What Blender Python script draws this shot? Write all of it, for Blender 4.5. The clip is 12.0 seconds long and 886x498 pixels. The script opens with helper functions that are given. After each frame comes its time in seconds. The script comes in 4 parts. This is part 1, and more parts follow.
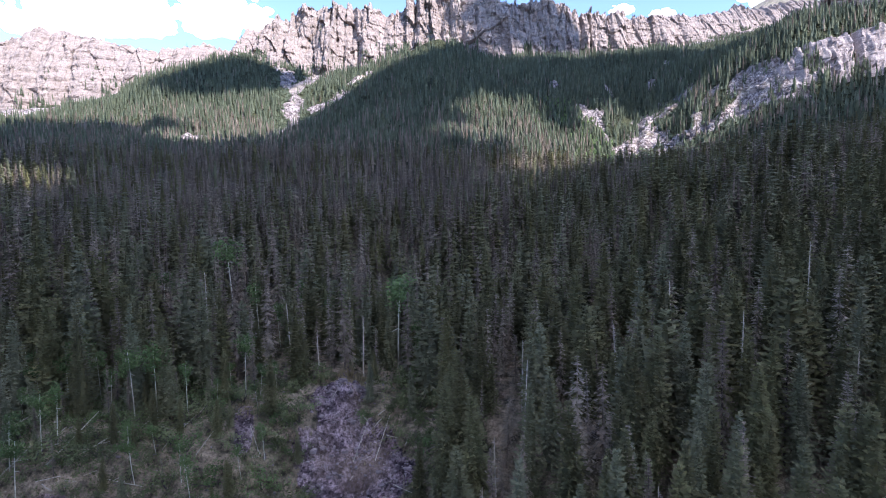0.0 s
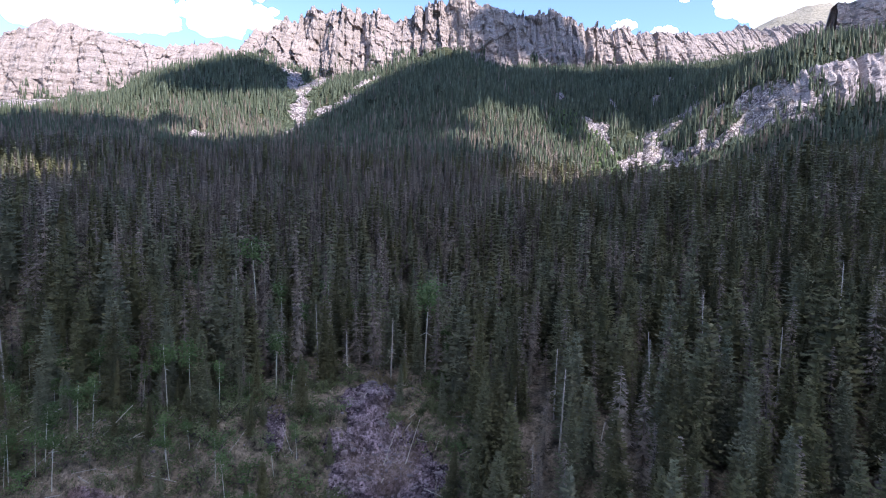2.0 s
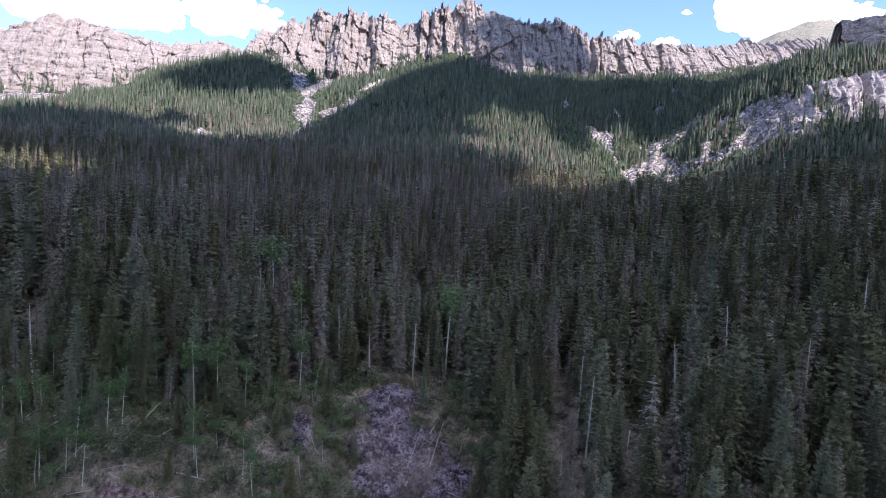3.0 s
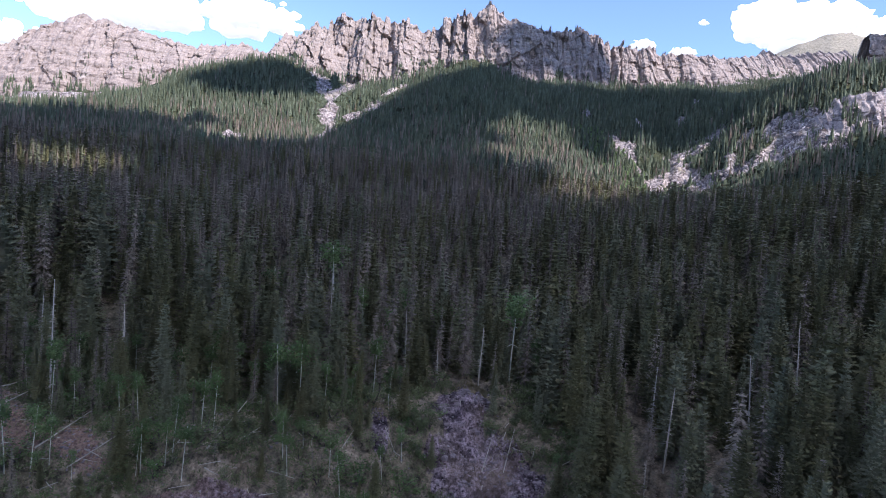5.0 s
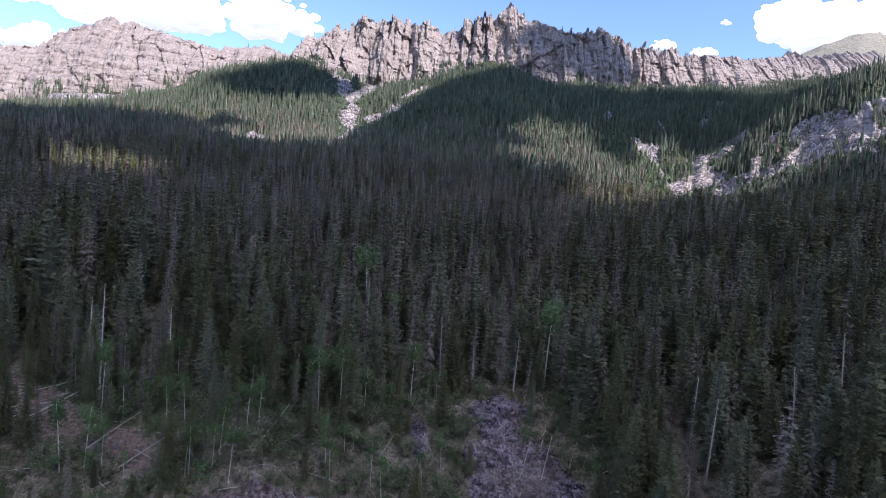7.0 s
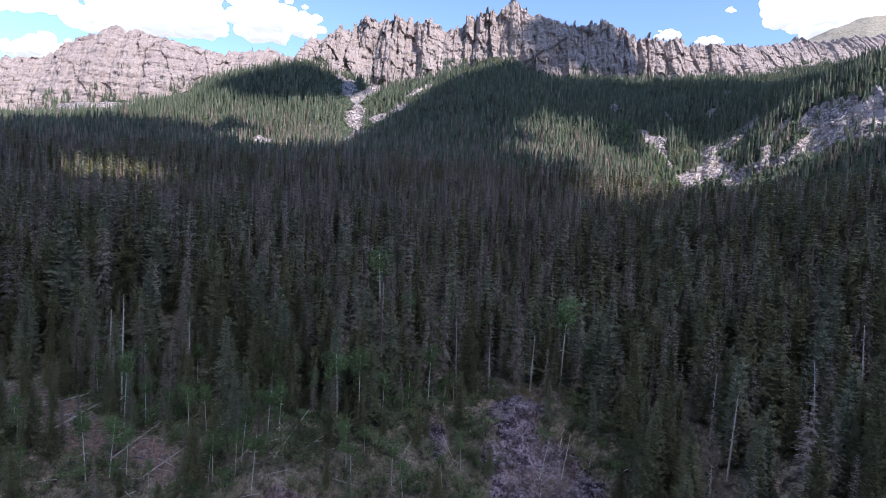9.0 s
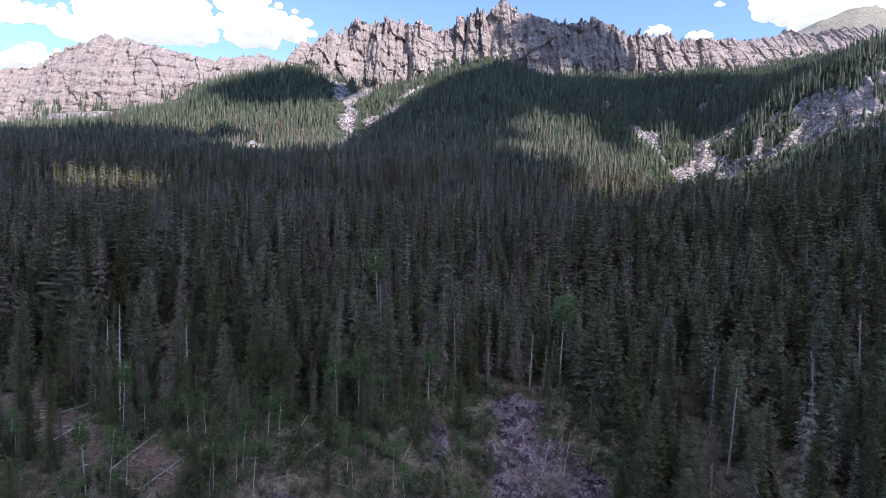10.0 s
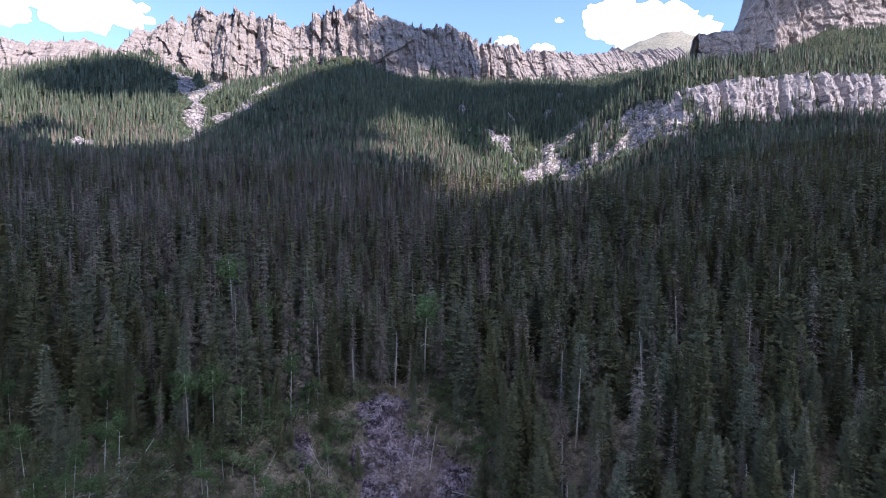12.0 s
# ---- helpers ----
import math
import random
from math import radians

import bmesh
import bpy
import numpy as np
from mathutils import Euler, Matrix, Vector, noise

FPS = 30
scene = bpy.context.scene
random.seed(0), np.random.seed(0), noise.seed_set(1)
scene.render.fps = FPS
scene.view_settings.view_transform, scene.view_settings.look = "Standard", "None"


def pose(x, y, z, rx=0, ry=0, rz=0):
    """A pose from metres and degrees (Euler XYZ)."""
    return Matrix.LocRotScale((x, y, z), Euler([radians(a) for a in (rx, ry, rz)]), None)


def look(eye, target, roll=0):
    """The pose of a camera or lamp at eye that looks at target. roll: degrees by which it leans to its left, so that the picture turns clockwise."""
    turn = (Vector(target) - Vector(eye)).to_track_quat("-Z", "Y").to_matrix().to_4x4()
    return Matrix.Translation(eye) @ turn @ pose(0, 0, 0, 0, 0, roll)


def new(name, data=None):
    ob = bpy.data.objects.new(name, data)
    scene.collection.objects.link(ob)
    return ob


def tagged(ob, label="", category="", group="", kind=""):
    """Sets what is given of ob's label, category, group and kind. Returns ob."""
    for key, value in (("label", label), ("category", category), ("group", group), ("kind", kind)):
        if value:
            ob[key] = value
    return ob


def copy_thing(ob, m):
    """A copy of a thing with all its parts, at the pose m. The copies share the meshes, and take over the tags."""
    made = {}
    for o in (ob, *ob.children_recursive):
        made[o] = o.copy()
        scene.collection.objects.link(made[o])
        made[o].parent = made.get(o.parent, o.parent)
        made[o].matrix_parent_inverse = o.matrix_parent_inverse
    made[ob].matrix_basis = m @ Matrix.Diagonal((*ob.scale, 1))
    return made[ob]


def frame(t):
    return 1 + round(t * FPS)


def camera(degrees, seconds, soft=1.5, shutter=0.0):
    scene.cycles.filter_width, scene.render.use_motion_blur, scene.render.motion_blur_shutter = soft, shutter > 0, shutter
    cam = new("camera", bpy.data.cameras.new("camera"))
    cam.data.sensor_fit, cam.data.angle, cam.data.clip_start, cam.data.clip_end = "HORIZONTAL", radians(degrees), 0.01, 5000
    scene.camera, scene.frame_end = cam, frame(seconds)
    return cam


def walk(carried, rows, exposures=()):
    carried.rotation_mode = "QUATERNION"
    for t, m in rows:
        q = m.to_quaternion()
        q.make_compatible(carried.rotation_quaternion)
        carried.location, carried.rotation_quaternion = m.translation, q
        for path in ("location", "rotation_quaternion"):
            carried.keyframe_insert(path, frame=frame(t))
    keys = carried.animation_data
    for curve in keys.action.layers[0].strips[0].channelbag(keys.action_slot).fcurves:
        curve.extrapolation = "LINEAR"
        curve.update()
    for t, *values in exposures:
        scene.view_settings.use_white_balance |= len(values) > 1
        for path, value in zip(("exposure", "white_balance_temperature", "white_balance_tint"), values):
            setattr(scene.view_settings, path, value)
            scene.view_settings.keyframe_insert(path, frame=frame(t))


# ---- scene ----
cam = camera(78.6, 12.0, 1.0)
PATH = [
    (0, (-0.212, 1.887, 99.777), (-0.217, 3.881, 99.619), -1.0),
    (0.5, (-1.833, 1.773, 99.766), (-1.835, 3.767, 99.61), -0.7),
    (1, (-3.81, 1.661, 99.735), (-3.808, 3.655, 99.586), -0.1),
    (1.5, (-6.318, 1.49, 99.631), (-6.31, 3.485, 99.49), 0.5),
    (2, (-9.173, 1.223, 99.548), (-9.157, 3.219, 99.415), 1.2),
    (2.5, (-12.304, 0.873, 99.473), (-12.279, 2.869, 99.349), 2.0),
    (3, (-15.826, 0.507, 99.428), (-15.798, 2.503, 99.312), 2.7),
    (3.2, (-17.313, 0.317, 99.42), (-17.287, 2.314, 99.305), 3.0),
    (4.8, (-29.259, -1.662, 99.442), (-29.258, 0.335, 99.34), 3.9),
    (5, (-30.474, -1.839, 99.451), (-30.478, 0.159, 99.351), 4.0),
    (5.5, (-32.736, -2.149, 99.613), (-32.755, -0.152, 99.515), 4.1),
    (6, (-34.191, -2.385, 99.862), (-34.225, -0.388, 99.761), 4.2),
    (6.5, (-35.034, -2.417, 100.176), (-35.082, -0.42, 100.074), 4.3),
    (7, (-35.566, -2.437, 100.444), (-35.628, -0.441, 100.342), 4.4),
    (9, (-36.808, -2.628, 101.498), (-36.899, -0.633, 101.384), 2.8),
    (9.5, (-36.874, -2.632, 101.554), (-36.948, -0.637, 101.443), 2.1),
    (10, (-36.676, -2.598, 101.53), (-36.754, -0.603, 101.419), 1.3),
    (10.5, (-36.303, -2.613, 101.499), (-36.384, -0.617, 101.391), 0.6),
    (11, (-35.853, -2.662, 101.446), (-35.85, -0.665, 101.341), 0.1),
    (11.5, (-35.683, -2.665, 101.408), (-35.358, -0.694, 101.307), 0.2),
    (12, (-35.83, -2.703, 101.301), (-35.415, -0.749, 101.201), 0.2),
]
walk(cam, [(t, look(eye, target, roll)) for t, eye, target, roll in PATH], [(0.0, 2.35, 6120, 18), (2.5, 2.22, 6120, 18), (5.5, 1.97, 6120, 18), (11.0, 1.93, 6120, 18), (12.0, 2.1, 6120, 18)])


# ---- world, sun, exposure ----
SUN_FROM = Vector((0.56, -0.5, 0.66)).normalized()
world = bpy.data.worlds.new("sky")
scene.world = world
world.use_nodes = True
wn = world.node_tree
sky = wn.nodes.new("ShaderNodeTexSky")
sky.sky_type, sky.sun_disc = "NISHITA", False
sky.sun_elevation = math.asin(SUN_FROM.z)
sky.sun_rotation = math.atan2(SUN_FROM.x, SUN_FROM.y)
sky.altitude, sky.air_density, sky.dust_density, sky.ozone_density = 2900, 0.9, 0.0, 2.2
wn.links.new(sky.outputs[0], wn.nodes["Background"].inputs[0])
wn.nodes["Background"].inputs[1].default_value = 0.10
sun = new("sun", bpy.data.lights.new("sun", "SUN"))
sun.data.energy, sun.data.angle, sun.data.color = 2.15, radians(1.0), (1.0, 0.96, 0.9)
sun.matrix_world = look(SUN_FROM * 100, (0, 0, 0))


# ---- numeric tools ----
def hash2(ix, iy, seed):
    n = (ix.astype(np.int64) * 374761393 + iy.astype(np.int64) * 668265263 + seed * 982451653) & 0x7FFFFFFF
    n = ((n ^ (n >> 13)) * 1274126177) & 0x7FFFFFFF
    return ((n ^ (n >> 16)) & 0xFFFF) / 65535.0


def vnoise(x, y, seed=0):
    """Smooth value noise in -1..1 on arrays."""
    x, y = np.asarray(x, float), np.asarray(y, float)
    ix, iy = np.floor(x), np.floor(y)
    fx, fy = x - ix, y - iy
    fx, fy = fx * fx * (3 - 2 * fx), fy * fy * (3 - 2 * fy)
    a, b = hash2(ix, iy, seed), hash2(ix + 1, iy, seed)
    c, d = hash2(ix, iy + 1, seed), hash2(ix + 1, iy + 1, seed)
    return 2 * ((a + (b - a) * fx) * (1 - fy) + (c + (d - c) * fx) * fy) - 1


def fbm(x, y, seed=0, octaves=4):
    total, gain = 0, 0.5
    for k in range(octaves):
        total = total + gain * vnoise(x * 2 ** k + 17.3 * k, y * 2 ** k - 9.1 * k, seed + k)
        gain *= 0.5
    return total


def near_line(x, y, line):
    """Distance to a polyline of (x, y, z) points, and the height of its nearest point."""
    best, height = np.full(np.shape(x), 1e9), np.zeros(np.shape(x))
    for (ax, ay, az), (bx, by, bz) in zip(line, line[1:]):
        ux, uy = bx - ax, by - ay
        s = np.clip(((x - ax) * ux + (y - ay) * uy) / (ux * ux + uy * uy), 0, 1)
        d = np.hypot(x - ax - s * ux, y - ay - s * uy)
        height = np.where(d < best, az + s * (bz - az), height)
        best = np.minimum(best, d)
    return best, height


# ---- landform lines: x, y, z along crests, gullies, banks and cliff feet ----
LANDFORMS = {
    "river": [(-2500, -60, 12), (2500, -60, 12)],
    # unseen valley side to the south, raised to bounce sunlight onto the forest
    "bounce_bank": [(-2500, -420, 150), (2500, -420, 150)],
    "bounce_slope": [(-2500, -900, 430), (2500, -900, 430)],
    "bank_toe": [(-400, 90, 50), (-110, 72, 42), (-60, 82, 40), (-22, 98, 36), (0, 84, 38), (20, 50, 44), (60, 36, 46), (300, 40, 60)],
    "bank_top": [(-400, 130, 66), (-120, 90, 57), (-71, 94, 56), (-45, 104, 55), (-22, 122, 60), (0, 116, 56), (20, 96, 57), (50, 84, 60), (90, 80, 68), (300, 90, 85)],
    "bench": [(-200, 118, 64), (-120, 110, 60), (-64, 110, 58.5), (-42, 124, 59.5), (-20, 134, 61), (0, 138, 59), (30, 124, 60)],
    "lower_slope": [(-500, 220, 92), (-124, 155, 78), (-64, 160, 70), (-5, 190, 64), (22, 180, 68), (90, 165, 86), (170, 165, 96), (400, 180, 110)],
    "middle_slope": [(-600, 320, 118), (-136, 257, 92), (-64, 243, 87), (4, 310, 101), (80, 280, 102), (165, 280, 118), (340, 300, 124), (700, 300, 150)],
    "upper_slope": [(-800, 470, 160), (-250, 450, 142), (-50, 450, 140), (60, 450, 134), (146, 450, 112), (250, 430, 138), (480, 420, 172), (900, 420, 200)],
    "spur_feet": [(-900, 600, 185), (-470, 580, 175), (-372, 640, 190), (-270, 652, 206), (-184, 690, 204), (-100, 690, 214), (17, 680, 226), (120, 620, 176), (192, 575, 138)],
    "west_gully": [(-184, 690, 204), (-204, 750, 240), (-216, 850, 302)],
    "west_spur": [(-372, 640, 190), (-327, 690, 214), (-326, 780, 270), (-341, 870, 328)],
    "central_spur": [(43, 500, 146), (25, 600, 188), (17, 680, 226), (-3, 780, 276), (-20, 920, 352)],
    "west_fan": [(-200, 574, 170), (-120, 574, 172)],
    "scree_gully": [(-163, 720, 222), (-124, 790, 262), (-64, 880, 325)],
    "bowl_gully": [(146, 450, 112), (192, 575, 138), (229, 640, 178), (280, 760, 235), (325, 900, 318)],
    "bowl_side": [(194, 680, 214), (205, 800, 272)],
    "below_ledge": [(200, 522, 127), (260, 512, 142), (320, 497, 170), (400, 482, 190), (600, 475, 204), (1200, 470, 235)],
    "ledge_foot": [(208, 590, 143), (255, 574, 158), (300, 550, 184), (345, 530, 216), (407, 525, 220), (522, 520, 228), (608, 520, 234), (1200, 520, 270)],
    "ledge_top": [(228, 642, 174), (262, 630, 198), (310, 602, 228), (349, 556, 254), (418, 550, 264), (533, 548, 276), (631, 548, 277), (1200, 550, 310)],
    "east_bowl": [(330, 690, 250), (380, 680, 288), (405, 745, 300)],
    "east_cliff_foot": [(426, 625, 308), (510, 625, 314), (590, 645, 345), (655, 655, 373), (761, 655, 390), (1200, 660, 420)],
    "east_hollow": [(349, 690, 274), (444, 730, 298), (500, 760, 308), (620, 780, 330), (1200, 800, 400)],
    "east_hollow_top": [(413, 810, 312), (500, 830, 328), (600, 860, 352), (1200, 880, 430)],
    "east_saddle": [(466, 905, 340), (560, 920, 358), (650, 960, 386), (1200, 980, 450)],
    "ridge_foot": [(-1200, 780, 215), (-709, 810, 232), (-647, 817, 245), (-605, 829, 257), (-536, 848, 264), (-429, 874, 316), (-346, 894, 344), (-321, 900, 350), (-279, 909, 331), (-235, 919, 324), (-182, 930, 312), (-125, 935, 332), (-77, 939, 353), (-39, 942, 366),
                   (-5, 945, 380), (38, 953, 363), (77, 961, 350), (148, 975, 348), (205, 986, 356), (263, 998, 362), (416, 1026, 381), (549, 1063, 414), (718, 1110, 454)],
    "behind_ridge": [(-2500, 1150, 260), (-500, 1100, 300), (0, 1200, 380), (700, 1350, 430)],
    "far_peak": [(700, 1900, 600), (1105, 1900, 775), (1240, 1900, 845), (1290, 1900, 850), (1367, 1900, 838), (2200, 1900, 700)],
    "far_peak_face": [(800, 1780, 560), (1120, 1780, 690), (1250, 1780, 752), (1380, 1780, 742), (2200, 1780, 600)],
    "far_plain": [(-2500, 3000, 300), (2500, 3000, 300)],
}


# bare ground: rock, gravel and washed earth, as strips x0, y0, x1, y1, half-width
BARE_STRIPS = [
    # the strip at y -650 is unseen pale ground, added to reflect fill light
    (900, 1750, 1400, 1900, 420), (-850, 770, -560, 780, 34), (-650, 738, -600, 785, 16), (-575, 728, -560, 800, 13), (-560, 800, -470, 828, 15), (-520, 765, -500, 810, 8), (-1800, -650, 1800, -650, 260), (-176, 630, -183, 680, 6), (-183, 680, -198, 730, 7), (-198, 730, -208, 780, 9), (-214, 790, -250, 895, 12), (-205, 800, -190, 905, 14), (-168, 733, -142, 800, 8), (-134, 830, -108, 872, 4),
    (-262, 578, -228, 576, 7), (190, 574, 200, 606, 8), (198, 608, 240, 612, 9), (187, 612, 186, 655, 7), (186, 655, 180, 680, 6), (225, 618, 246, 632, 7), (190, 672, 172, 700, 9), (225, 640, 290, 712, 12),
    (236, 590, 252, 584, 8), (250, 586, 266, 583, 9), (266, 583, 284, 600, 9), (284, 600, 297, 610, 7), (262, 578, 288, 566, 8), (288, 566, 316, 553, 9), (316, 553, 337, 526, 7), (337, 526, 343, 504, 3.5), (314, 588, 326, 576, 8), (326, 576, 338, 545, 7), (255, 690, 262, 708, 5), (262, 655, 274, 665, 6), (326, 760, 338, 778, 6), (362, 880, 368, 905, 5), (300, 690, 320, 720, 8), (95, 545, 140, 552, 4), (470, 1040, 720, 1092, 15), (150, 760, 160, 778, 5), (236, 770, 240, 802, 6), (300, 800, 312, 832, 6), (345, 760, 352, 785, 6),
    (345, 540, 420, 538, 6), (420, 538, 1200, 537, 6),
    (-20.5, 124, -24, 117, 3.0), (-24.5, 117, -24, 108, 4.6), (-24, 108, -22, 96, 6), (-16, 110, -10, 104, 3.6), (-14, 104, -10, 97, 4.5), (-42, 110.5, -41, 106, 1.6), (-76, 86, -50, 92, 1.5), (-130, 107, -108, 97, 3.0), (-112, 97, -102, 90, 3.2), (-96, 93, -88, 89, 1.8),
]


def bareness(x, y):
    """1 on bare strips, 0 in the forest, with ragged edges."""
    x, y = np.asarray(x, float), np.asarray(y, float)
    best = np.full(np.shape(x), -1e3)
    ragged = np.where(y > 200, fbm(x / 24, y / 24, 21, 5) * 30, fbm(x / 4, y / 4, 22, 5) * 8)
    for x0, y0, x1, y1, r in BARE_STRIPS:
        d, _ = near_line(x, y, [(x0, y0, 0), (x1, y1, 0)])
        best = np.maximum(best, (r - d + ragged * min(1, r / 15 if y0 > 200 else r / 7)) / (0.3 * r))
    return np.clip(best + 0.5, 0, 1)


def anchors():
    """Points along all the landform lines, closer together near the valley."""
    out = {}
    for line in LANDFORMS.values():
        for (ax, ay, az), (bx, by, bz) in zip(line, line[1:]):
            step = np.clip(0.085 * abs(ay + by) / 2 + 0.05 * max(0, min(abs(ax), abs(bx)) - 200), 7, 200)
            count = max(1, int(math.ceil(math.hypot(bx - ax, by - ay) / step)))
            for k in range(count + 1):
                q = k / count
                p = (ax + q * (bx - ax), ay + q * (by - ay))
                key = (round(p[0] / 6), round(p[1] / 6))
                out.setdefault(key, (*p, az + q * (bz - az)))
    return np.array(list(out.values()))


def kernel(x, y, px, py):
    """Multiquadric: taut slopes between the lines, soft creases along them."""
    return np.sqrt((x - px) ** 2 + (y - py) ** 2 + 81) / 1000


ANCHORS = anchors()
AX, AY, AZ = ANCHORS.T
system = np.zeros((len(AX) + 3, len(AX) + 3))
system[:-3, :-3] = kernel(AX[:, None], AY[:, None], AX[None], AY[None]) - 2e-4 * np.eye(len(AX))
plane = np.stack([np.ones(len(AX)), AX / 1000, AY / 1000], 1)
system[:-3, -3:], system[-3:, :-3] = plane, plane.T
PULL = np.linalg.solve(system, np.concatenate([AZ, np.zeros(3)]))


def landform(x, y):
    """The smooth height of the land through all the landform lines."""
    shape = np.shape(x)
    fx, fy = np.ravel(x), np.ravel(y)
    z = PULL[-3] + PULL[-2] * fx / 1000 + PULL[-1] * fy / 1000
    for k in range(0, len(fx), 8000):
        cut = slice(k, k + 8000)
        z[cut] += kernel(fx[cut, None], fy[cut, None], AX[None], AY[None]) @ PULL[:-3]
    return z.reshape(shape)


def ground_height(x, y):
    x, y = np.asarray(x, float), np.asarray(y, float)
    z = landform(x, y)
    far = np.clip((y - 90) / 400, 0, 1)
    d, _ = near_line(x, y, [(-23, 96, 0), (-21, 120, 0)])
    z = z + np.exp(-(d / 14) ** 2) * (4.0 * fbm(x / 5 + z / 9, y / 7, 61) + 2.4 * fbm(x / 2.1, y / 2.1, 62, 3))
    far_bare = bareness(x, y) * (y > 300) * (y < 1200)
    z = z + far_bare * (4 * fbm(x / 16, y / 16, 65) + 12 * np.abs(vnoise((0.92 * x - 0.4 * y) / 13, (0.4 * x + 0.92 * y) / 70, 66)) + 2.5 * np.abs(vnoise(x / 5, y / 5, 67)) - 5)
    alp = np.clip((y - 1300) / 200, 0, 1)
    z = z - alp * (14 * np.abs(vnoise((x + 0.4 * y) / 60, (y - 0.4 * x) / 150, 68)) + 6 * np.abs(vnoise(x / 22, y / 40, 69)))
    return z + fbm(x / 45, y / 45, 3) * (1.5 + 5 * far) + fbm(x / 7, y / 7, 8, 3) * 0.9


# ---- materials ----
def material(name, rough=0.9):
    m = bpy.data.materials.new(name)
    m.use_nodes = True
    b = m.node_tree.nodes["Principled BSDF"]
    b.inputs["Roughness"].default_value = rough
    b.inputs["Specular IOR Level"].default_value = 0.2
    return m, m.node_tree, b


def node(tree, kind, **values):
    n = tree.nodes.new(kind)
    for key, value in values.items():
        n.inputs[key.replace("_", " ")].default_value = value
    return n


def ramp(tree, source, *stops):
    r = tree.nodes.new("ShaderNodeValToRGB")
    while len(r.color_ramp.elements) < len(stops):
        r.color_ramp.elements.new(0.5)
    for e, (at, colour) in zip(r.color_ramp.elements, stops):
        e.position, e.color = at, (*colour, 1)
    tree.links.new(source, r.inputs[0])
    return r.outputs[0]


def mix(tree, factor, a, b, blend="MIX"):
    n = tree.nodes.new("ShaderNodeMix")
    n.data_type, n.blend_type = "RGBA", blend
    for value, socket in ((factor, n.inputs[0]), (a, n.inputs[6]), (b, n.inputs[7])):
        if isinstance(value, (int, float)):
            socket.default_value = value
        elif isinstance(value, tuple):
            socket.default_value = (*value, 1)
        else:
            tree.links.new(value, socket)
    return n.outputs[2]


def place(tree, scale=(1, 1, 1)):
    g = tree.nodes.new("ShaderNodeNewGeometry")
    mp = tree.nodes.new("ShaderNodeMapping")
    mp.inputs["Scale"].default_value = scale
    tree.links.new(g.outputs["Position"], mp.inputs[0])
    return mp.outputs[0]


def noise_at(tree, vector, scale, detail=6.0, rough=0.6):
    n = node(tree, "ShaderNodeTexNoise", Scale=scale, Detail=detail, Roughness=rough)
    tree.links.new(vector, n.inputs["Vector"])
    return n.outputs["Fac"]


def bump(tree, shader, height, strength, distance):
    b = node(tree, "ShaderNodeBump", Strength=strength, Distance=distance)
    tree.links.new(height, b.inputs["Height"])
    tree.links.new(b.outputs[0], shader.inputs["Normal"])


def foliage(name, dark, middle, light):
    m, t, b = material(name, 0.75)
    info = t.nodes.new("ShaderNodeObjectInfo").outputs["Random"]
    isle = t.nodes.new("ShaderNodeNewGeometry").outputs["Random Per Island"]
    tint = t.nodes.new("ShaderNodeAttribute")
    tint.attribute_name = "tint"
    add = t.nodes.new("ShaderNodeMath")
    t.links.new(info, add.inputs[0])
    t.links.new(tint.outputs["Fac"], add.inputs[1])
    wrap = t.nodes.new("ShaderNodeMath")
    wrap.operation = "FRACT"
    t.links.new(add.outputs[0], wrap.inputs[0])
    tree_tone = ramp(t, wrap.outputs[0], (0.0, dark), (0.55, middle), (1.0, light))
    bough = ramp(t, isle, (0.0, (0.82, 0.82, 0.82)), (1.0, (1.18, 1.18, 1.18)))
    colour = mix(t, 1.0, tree_tone, bough, "MULTIPLY")
    t.links.new(colour, b.inputs["Base Color"])
    through_leaf = t.nodes.new("ShaderNodeBsdfTranslucent")
    t.links.new(colour, through_leaf.inputs["Color"])
    both = node(t, "ShaderNodeMixShader", Fac=0.25)
    t.links.new(b.outputs[0], both.inputs[1])
    t.links.new(through_leaf.outputs[0], both.inputs[2])
    t.links.new(both.outputs[0], t.nodes["Material Output"].inputs[0])
    return m


